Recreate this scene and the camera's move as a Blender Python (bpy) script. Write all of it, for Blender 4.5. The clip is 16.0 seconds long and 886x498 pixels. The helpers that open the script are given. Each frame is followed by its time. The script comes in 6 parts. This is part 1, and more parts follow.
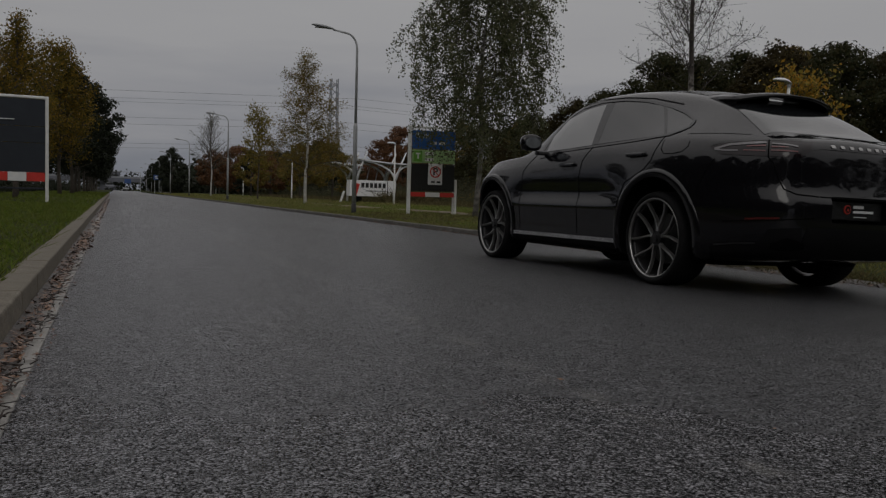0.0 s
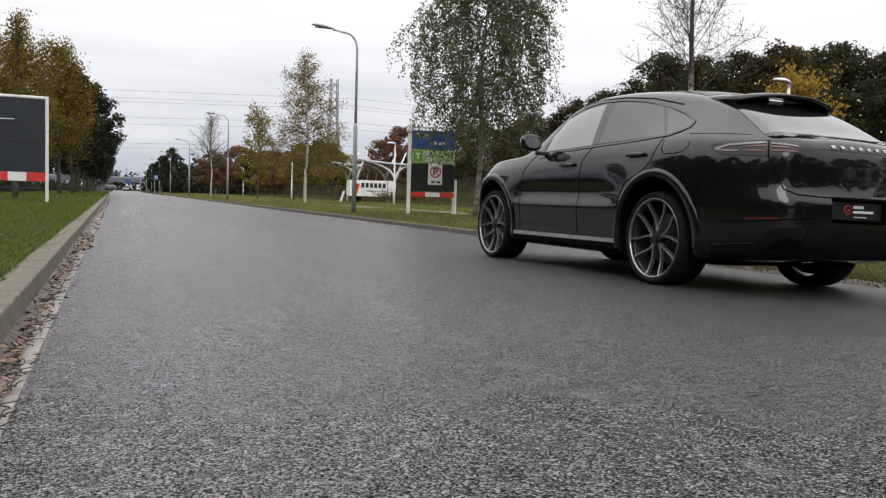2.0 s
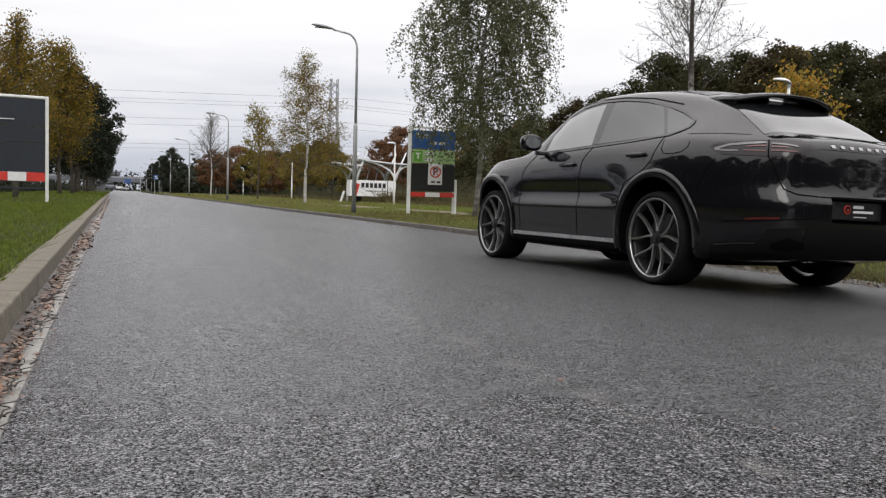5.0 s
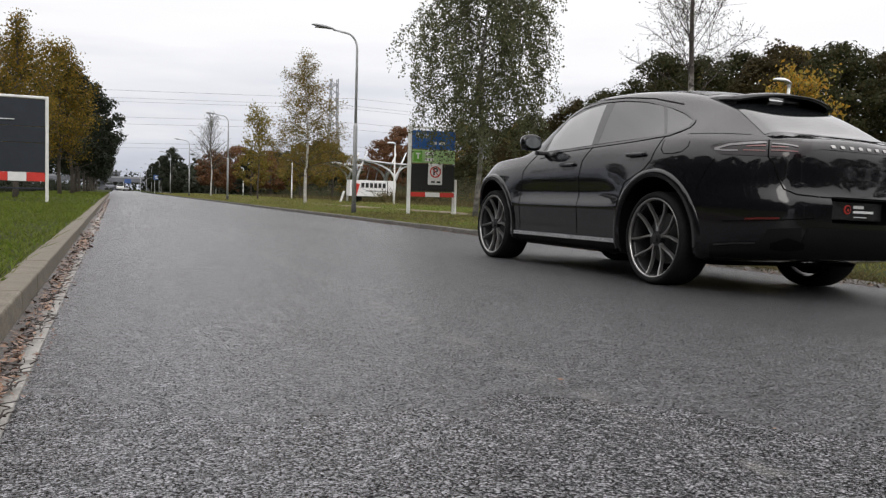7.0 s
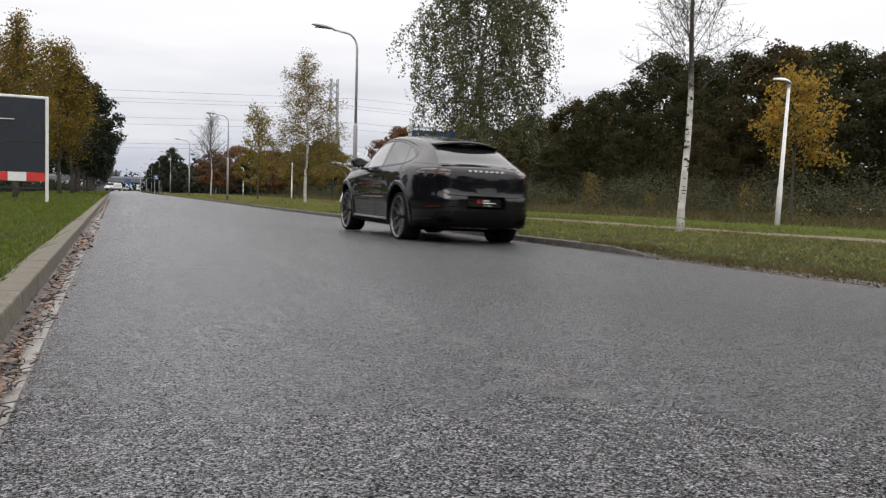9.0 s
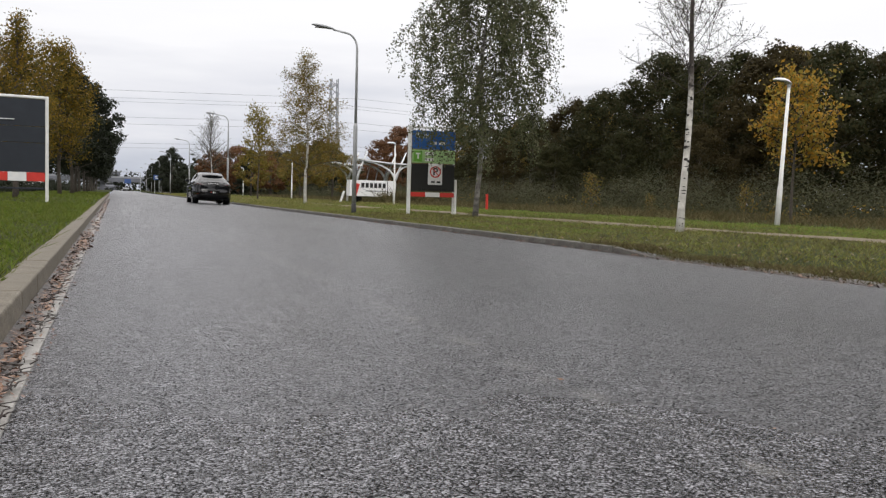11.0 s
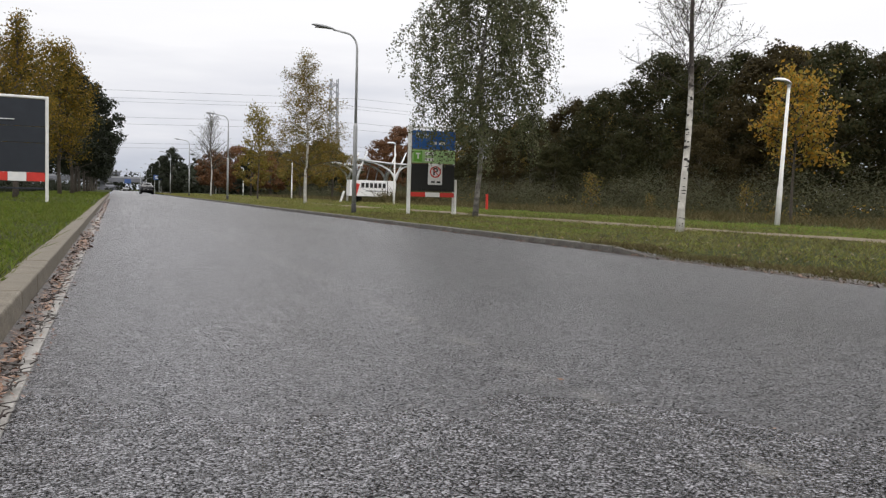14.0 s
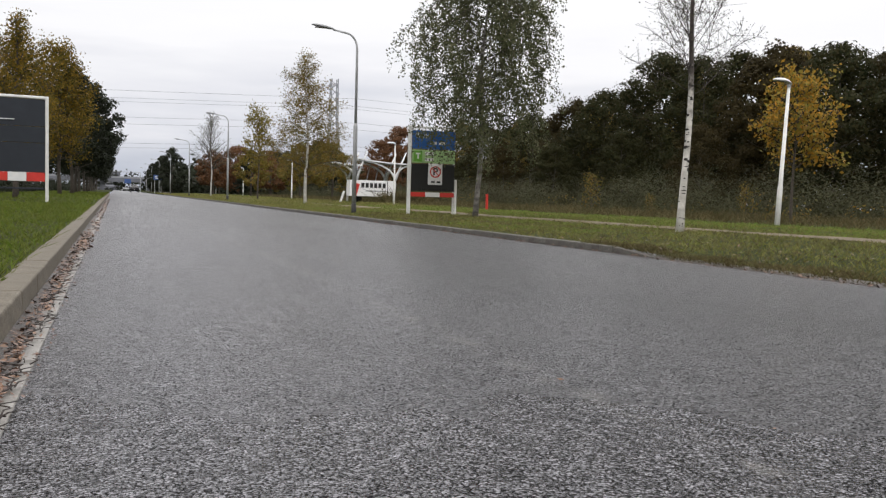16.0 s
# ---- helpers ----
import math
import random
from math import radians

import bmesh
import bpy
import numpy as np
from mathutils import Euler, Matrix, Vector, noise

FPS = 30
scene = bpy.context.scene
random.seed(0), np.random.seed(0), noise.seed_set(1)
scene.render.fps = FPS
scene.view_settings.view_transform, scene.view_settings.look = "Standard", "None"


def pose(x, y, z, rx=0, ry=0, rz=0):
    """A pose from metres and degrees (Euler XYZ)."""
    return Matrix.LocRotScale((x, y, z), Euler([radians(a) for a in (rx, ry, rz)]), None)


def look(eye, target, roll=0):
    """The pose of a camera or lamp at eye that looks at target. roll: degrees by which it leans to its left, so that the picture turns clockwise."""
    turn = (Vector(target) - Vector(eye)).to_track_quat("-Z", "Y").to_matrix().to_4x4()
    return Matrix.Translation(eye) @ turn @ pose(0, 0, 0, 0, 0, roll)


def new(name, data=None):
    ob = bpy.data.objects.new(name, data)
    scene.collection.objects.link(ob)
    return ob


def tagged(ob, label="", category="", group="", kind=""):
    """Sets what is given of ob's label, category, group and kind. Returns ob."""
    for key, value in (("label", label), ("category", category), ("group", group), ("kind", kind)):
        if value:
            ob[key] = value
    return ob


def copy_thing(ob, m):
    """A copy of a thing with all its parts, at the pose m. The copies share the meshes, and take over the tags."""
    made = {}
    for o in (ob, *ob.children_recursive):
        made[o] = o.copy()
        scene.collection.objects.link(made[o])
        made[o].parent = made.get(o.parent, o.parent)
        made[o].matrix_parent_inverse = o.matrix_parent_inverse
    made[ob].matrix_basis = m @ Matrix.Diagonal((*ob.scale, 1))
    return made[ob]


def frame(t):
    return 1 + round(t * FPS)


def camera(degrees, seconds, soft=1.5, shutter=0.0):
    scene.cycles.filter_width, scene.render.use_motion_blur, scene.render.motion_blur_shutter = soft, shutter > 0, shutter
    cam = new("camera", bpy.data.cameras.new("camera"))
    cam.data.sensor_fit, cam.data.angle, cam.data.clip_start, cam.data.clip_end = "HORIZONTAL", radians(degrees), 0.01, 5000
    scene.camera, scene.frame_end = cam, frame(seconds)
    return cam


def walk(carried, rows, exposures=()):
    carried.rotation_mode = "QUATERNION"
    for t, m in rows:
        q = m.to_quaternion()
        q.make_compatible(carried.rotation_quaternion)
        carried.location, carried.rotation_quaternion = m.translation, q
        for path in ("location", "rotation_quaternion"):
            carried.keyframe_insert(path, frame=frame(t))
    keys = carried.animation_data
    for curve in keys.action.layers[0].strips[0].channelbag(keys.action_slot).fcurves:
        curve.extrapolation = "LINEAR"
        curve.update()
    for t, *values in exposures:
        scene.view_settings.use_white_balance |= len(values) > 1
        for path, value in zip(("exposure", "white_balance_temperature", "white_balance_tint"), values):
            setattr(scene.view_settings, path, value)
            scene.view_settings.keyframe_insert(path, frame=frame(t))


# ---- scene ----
from mathutils.bvhtree import BVHTree

# ---------- camera: standing still, low over the left edge of the carriageway ----------
cam = camera(55.18, 16.0, soft=1.3, shutter=0.25)
EYE = Vector((0.0, 0.0, 0.668))
YAW, TILT, ROLL = radians(21.267), radians(-3.437), 1.62
AIM = EYE + 10 * Vector((math.sin(YAW) * math.cos(TILT), math.cos(YAW) * math.cos(TILT), math.sin(TILT)))
STAND = look(EYE, AIM, ROLL)
# the film fades in from dark during its first second
walk(cam, [(0.0, STAND), (16.0, STAND)],
     exposures=[(0.0, -1.75), (0.2, -1.15), (0.4, -0.65), (0.5, -0.42), (0.6, -0.2), (0.75, 0.0), (16.0, 0.0)])

# ---------- sky and sun: a bright overcast autumn day ----------
world = bpy.data.worlds.new("overcast_sky")
scene.world = world
world.use_nodes = True
wn, wl = world.node_tree.nodes, world.node_tree.links
wn.clear()
w_out = wn.new("ShaderNodeOutputWorld")
w_bg = wn.new("ShaderNodeBackground")
w_sky = wn.new("ShaderNodeTexSky")
w_sky.sky_type = "NISHITA"
w_sky.sun_disc = False
w_sky.sun_elevation, w_sky.sun_rotation = radians(32), radians(200)
w_sky.dust_density = 4.0
w_co = wn.new("ShaderNodeTexCoord")
w_sep = wn.new("ShaderNodeSeparateXYZ")
wl.new(w_co.outputs["Generated"], w_sep.inputs[0])
w_map = wn.new("ShaderNodeMapping")
w_map.inputs["Scale"].default_value = (2.2, 2.2, 14.0)
wl.new(w_co.outputs["Generated"], w_map.inputs[0])
w_noise = wn.new("ShaderNodeTexNoise")
w_noise.inputs["Scale"].default_value = 1.6
w_noise.inputs["Detail"].default_value = 5.0
wl.new(w_map.outputs[0], w_noise.inputs["Vector"])
w_add = wn.new("ShaderNodeMath")
w_add.operation = "MULTIPLY_ADD"
wl.new(w_noise.outputs["Fac"], w_add.inputs[0])
w_add.inputs[1].default_value = 0.22
wl.new(w_sep.outputs["Z"], w_add.inputs[2])
w_ramp = wn.new("ShaderNodeValToRGB")
e = w_ramp.color_ramp.elements
e[0].position, e[0].color = 0.03, (0.41, 0.445, 0.53, 1)
e[1].position, e[1].color = 0.40, (0.99, 0.985, 1.0, 1)
for at, col in ((0.13, (0.535, 0.565, 0.645, 1)), (0.21, (0.775, 0.78, 0.83, 1)), (0.28, (0.93, 0.925, 0.95, 1)),
                (0.56, (1.38, 1.35, 1.36, 1)), (0.76, (1.79, 1.75, 1.75, 1)), (1.0, (2.15, 2.1, 2.09, 1))):
    k = e.new(at)
    k.color = col
wl.new(w_add.outputs[0], w_ramp.inputs[0])
w_hsv = wn.new("ShaderNodeHueSaturation")
w_hsv.inputs["Saturation"].default_value = 0.25
w_hsv.inputs["Value"].default_value = 0.10
wl.new(w_sky.outputs[0], w_hsv.inputs["Color"])
w_mix = wn.new("ShaderNodeMixRGB")
w_mix.blend_type = "ADD"
w_mix.inputs[0].default_value = 0.12
wl.new(w_ramp.outputs[0], w_mix.inputs[1])
wl.new(w_hsv.outputs[0], w_mix.inputs[2])
wl.new(w_mix.outputs[0], w_bg.inputs["Color"])
w_bg.inputs["Strength"].default_value = 1.0
wl.new(w_bg.outputs[0], w_out.inputs["Surface"])

sun_data = bpy.data.lights.new("sun", "SUN")
sun_data.energy, sun_data.angle, sun_data.color = 0.6, radians(25), (1.0, 0.97, 0.92)
sun = new("sun", sun_data)
sun.matrix_world = look((0, 0, 50), (Vector((0, 0, 50)) - 10 * Vector((math.sin(radians(200)) * 0.85, math.cos(radians(200)) * 0.85, 0.53))))


# ---------- materials ----------
def mat(name, color, rough=0.6, metal=0.0, scale=20.0, vary=0.25, bump=0.0, bump_scale=None, stain=0.0, stain_scale=1.5,
        spec=0.5, coat=0.0, island=0.0, obj=0.0, through_light=0.0, rough_vary=0.0, glow=None, tint=None, ior=None):
    """A procedural surface: grain, stains, relief and random shade of pieces."""
    m = bpy.data.materials.new(name)
    m.use_nodes = True
    n, l = m.node_tree.nodes, m.node_tree.links
    b = n["Principled BSDF"]
    b.inputs["Roughness"].default_value, b.inputs["Metallic"].default_value = rough, metal
    b.inputs["Specular IOR Level"].default_value = spec
    b.inputs["Coat Weight"].default_value = coat
    b.inputs["Coat Roughness"].default_value = 0.06
    co = n.new("ShaderNodeTexCoord")

    def noise_node(s, detail=4.0):
        t = n.new("ShaderNodeTexNoise")
        t.inputs["Scale"].default_value, t.inputs["Detail"].default_value = s, detail
        l.new(co.outputs["Object"], t.inputs["Vector"])
        return t

    def mixed(kind, fac, a, c):
        x = n.new("ShaderNodeMixRGB")
        x.blend_type = kind
        if isinstance(fac, float):
            x.inputs[0].default_value = fac
        else:
            l.new(fac, x.inputs[0])
        for i, v in ((1, a), (2, c)):
            if isinstance(v, tuple):
                x.inputs[i].default_value = (*v, 1)
            else:
                l.new(v, x.inputs[i])
        return x.outputs[0]

    def ranged(src, lo, hi, a=0.0, c=1.0):
        r = n.new("ShaderNodeMapRange")
        l.new(src, r.inputs[0])
        for i, v in enumerate((lo, hi, a, c)):
            r.inputs[i + 1].default_value = v
        return r.outputs[0]

    dark = tuple(v * (1 - vary) for v in color)
    light = tuple(min(1.0, v * (1 + vary)) for v in color)
    grain = noise_node(scale)
    out = mixed("MIX", ranged(grain.outputs["Fac"], 0.3, 0.7), dark, light)
    if stain:
        st = noise_node(stain_scale, 6.0)
        out = mixed("MULTIPLY", ranged(st.outputs["Fac"], 0.35, 0.7, 0.0, stain), out, (0.35, 0.33, 0.30))
    if island or obj:
        g = n.new("ShaderNodeNewGeometry" if island else "ShaderNodeObjectInfo")
        src = g.outputs["Random Per Island" if island else "Random"]
        amt = island or obj
        other = tint or tuple(v * (1 - amt) for v in color)
        out = mixed("MIX", ranged(src, 0.0, 1.0, 0.0, 1.0 if tint else 0.9), out, other)
    l.new(out, b.inputs["Base Color"])
    if rough_vary:
        rn = noise_node(stain_scale * 1.7, 5.0)
        l.new(ranged(rn.outputs["Fac"], 0.3, 0.7, rough - rough_vary, rough + rough_vary), b.inputs["Roughness"])
    if bump:
        bn = noise_node(bump_scale or scale * 2, 5.0)
        bp = n.new("ShaderNodeBump")
        bp.inputs["Strength"].default_value = bump
        bp.inputs["Distance"].default_value = 0.01
        l.new(bn.outputs["Fac"], bp.inputs["Height"])
        l.new(bp.outputs[0], b.inputs["Normal"])
    if through_light:
        tr = n.new("ShaderNodeBsdfTranslucent")
        l.new(out, tr.inputs["Color"])
        mx = n.new("ShaderNodeMixShader")
        mx.inputs[0].default_value = through_light
        l.new(b.outputs[0], mx.inputs[1])
        l.new(tr.outputs[0], mx.inputs[2])
        l.new(mx.outputs[0], n["Material Output"].inputs["Surface"])
    if ior:
        b.inputs["IOR"].default_value = ior
    if glow:
        b.inputs["Emission Color"].default_value = (*glow[:3], 1)
        b.inputs["Emission Strength"].default_value = glow[3]
    return m


def asphalt_material():
    """Damp asphalt: worn stones of many greys with the shade of the gaps between them painted dark, patches that dry
    unevenly, one pale worn joint.
    """
    m = bpy.data.materials.new("damp_asphalt")
    m.use_nodes = True
    n, l = m.node_tree.nodes, m.node_tree.links
    b = n["Principled BSDF"]
    co = n.new("ShaderNodeTexCoord")

    def rng_node(src, lo, hi, a, c):
        r = n.new("ShaderNodeMapRange")
        l.new(src, r.inputs[0])
        for i, v in enumerate((lo, hi, a, c)):
            r.inputs[i + 1].default_value = v
        return r.outputs[0]

    def math_node(op, a, c):
        x = n.new("ShaderNodeMath")
        x.operation = op
        for i, v in ((0, a), (1, c)):
            if isinstance(v, float):
                x.inputs[i].default_value = v
            else:
                l.new(v, x.inputs[i])
        return x.outputs[0]

    def noise_at(scale, detail, vec=None):
        t = n.new("ShaderNodeTexNoise")
        t.inputs["Scale"].default_value, t.inputs["Detail"].default_value = scale, detail
        l.new(vec or co.outputs["Object"], t.inputs["Vector"])
        return t

    # chippings of about nine millimetres, domed and of many greys
    wobble = noise_at(60.0, 3.0)
    warped = n.new("ShaderNodeVectorMath")
    warped.operation = "MULTIPLY_ADD"
    l.new(wobble.outputs["Color"], warped.inputs[0])
    warped.inputs[1].default_value = (0.012, 0.012, 0.012)
    l.new(co.outputs["Object"], warped.inputs[2])
    tone = n.new("ShaderNodeTexVoronoi")
    tone.inputs["Scale"].default_value = 128.0
    l.new(warped.outputs[0], tone.inputs["Vector"])
    sep = n.new("ShaderNodeSeparateColor")
    l.new(tone.outputs["Color"], sep.inputs[0])
    stone = n.new("ShaderNodeValToRGB")
    s = stone.color_ramp.elements
    s[0].position, s[0].color = 0.0, (0.042, 0.042, 0.046, 1)
    s[1].position, s[1].color = 1.0, (0.196, 0.194, 0.210, 1)
    l.new(sep.outputs[0], stone.inputs[0])
    lumps = noise_at(125.0, 4.0)
    dome = rng_node(tone.outputs["Distance"], 0.35, 0.80, 1.0, 0.0)
    sunk = rng_node(lumps.outputs["Fac"], 0.33, 0.52, 0.0, 1.0)
    gap = math_node("MULTIPLY", dome, sunk)
    gap = rng_node(gap, 0.03, 0.45, 0.0, 1.0)
    mp = n.new("ShaderNodeMapping")
    mp.inputs["Scale"].default_value = (1.0, 0.35, 1.0)
    l.new(co.outputs["Object"], mp.inputs[0])
    big = noise_at(0.55, 6.0, mp.outputs[0])
    mottle = noise_at(36.0, 3.0)
    wear = math_node("MULTIPLY", rng_node(big.outputs["Fac"], 0.3, 0.7, 0.85, 1.15), rng_node(mottle.outputs["Fac"], 0.3, 0.7, 0.6, 1.4))
    patchy = noise_at(9.0, 5.0)
    wear = math_node("MULTIPLY", wear, rng_node(patchy.outputs["Fac"], 0.3, 0.7, 0.72, 1.28))
    swell = noise_at(62.0, 2.0)
    # the pale worn joint, parallel to the kerbs and broken up
    xyz = n.new("ShaderNodeSeparateXYZ")
    l.new(co.outputs["Object"], xyz.inputs[0])
    off = math_node("ABSOLUTE", math_node("SUBTRACT", xyz.outputs["X"], JOINT_X), 0.0)
    band = rng_node(off, 0.015, 0.08, 1.0, 0.0)
    broken = noise_at(7.0, 6.0)
    band = math_node("MULTIPLY", band, rng_node(broken.outputs["Fac"], 0.46, 0.66, 0.0, 0.42))
    # the tone falls gradually across the road, from left to right
    cross_tone = rng_node(math_node("ADD", xyz.outputs["X"], rng_node(big.outputs["Fac"], 0.3, 0.7, -0.5, 0.5)), 0.5, 3.4, 1.16, 0.60)
    wear = math_node("MULTIPLY", wear, cross_tone)
    # shade in the gaps and pits between stones, painted near-black
    dark = n.new("ShaderNodeMixRGB")
    l.new(gap, dark.inputs[0])
    dark.inputs[1].default_value = (0.004, 0.004, 0.005, 1)
    l.new(stone.outputs[0], dark.inputs[2])
    mul = n.new("ShaderNodeVectorMath")
    mul.operation = "SCALE"
    l.new(dark.outputs[0], mul.inputs[0])
    l.new(wear, mul.inputs["Scale"])
    pale = n.new("ShaderNodeMixRGB")
    l.new(band, pale.inputs[0])
    l.new(mul.outputs[0], pale.inputs[1])
    pale.inputs[2].default_value = (0.24, 0.23, 0.215, 1)
    l.new(pale.outputs[0], b.inputs["Base Color"])
    # the gaps gain gloss at grazing angles, to brighten the far road
    graze = n.new("ShaderNodeLayerWeight")
    graze.inputs["Blend"].default_value = 0.5
    shine = math_node("MAXIMUM", rng_node(gap, 0.0, 1.0, 0.04, 0.9), rng_node(graze.outputs["Facing"], 0.90, 1.0, 0.0, 0.7))
    l.new(shine, b.inputs["Specular IOR Level"])
    broad = rng_node(graze.outputs["Facing"], 0.62, 1.0, 0.0, 0.12)
    l.new(math_node("ADD", rng_node(big.outputs["Fac"], 0.3, 0.7, 0.20, 0.28), broad), b.inputs["Roughness"])
    bp = n.new("ShaderNodeBump")
    bp.inputs["Strength"].default_value, bp.inputs["Distance"].default_value = 1.0, 0.009
    l.new(math_node("ADD", gap, rng_node(swell.outputs["Fac"], 0.25, 0.75, 0.0, 1.2)), bp.inputs["Height"])
    l.new(bp.outputs[0], b.inputs["Normal"])
    return m


JOINT_X = 1.52


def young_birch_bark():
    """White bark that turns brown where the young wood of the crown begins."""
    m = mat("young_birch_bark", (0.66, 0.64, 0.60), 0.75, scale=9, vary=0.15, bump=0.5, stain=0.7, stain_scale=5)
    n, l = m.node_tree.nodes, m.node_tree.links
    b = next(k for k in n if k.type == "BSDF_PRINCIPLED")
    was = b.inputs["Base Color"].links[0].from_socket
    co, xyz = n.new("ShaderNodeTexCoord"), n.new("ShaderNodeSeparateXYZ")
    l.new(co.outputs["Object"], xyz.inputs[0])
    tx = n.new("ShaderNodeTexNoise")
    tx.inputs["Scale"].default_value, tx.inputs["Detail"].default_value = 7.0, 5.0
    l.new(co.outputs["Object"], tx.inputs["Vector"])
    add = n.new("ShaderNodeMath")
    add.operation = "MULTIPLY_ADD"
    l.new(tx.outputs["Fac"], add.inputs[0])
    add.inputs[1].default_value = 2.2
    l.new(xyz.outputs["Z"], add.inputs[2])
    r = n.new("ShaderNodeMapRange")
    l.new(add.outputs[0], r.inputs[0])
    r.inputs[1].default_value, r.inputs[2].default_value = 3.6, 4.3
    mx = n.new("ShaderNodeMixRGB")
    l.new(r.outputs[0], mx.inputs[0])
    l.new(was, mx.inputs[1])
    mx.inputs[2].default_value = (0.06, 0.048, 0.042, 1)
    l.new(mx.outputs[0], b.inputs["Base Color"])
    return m


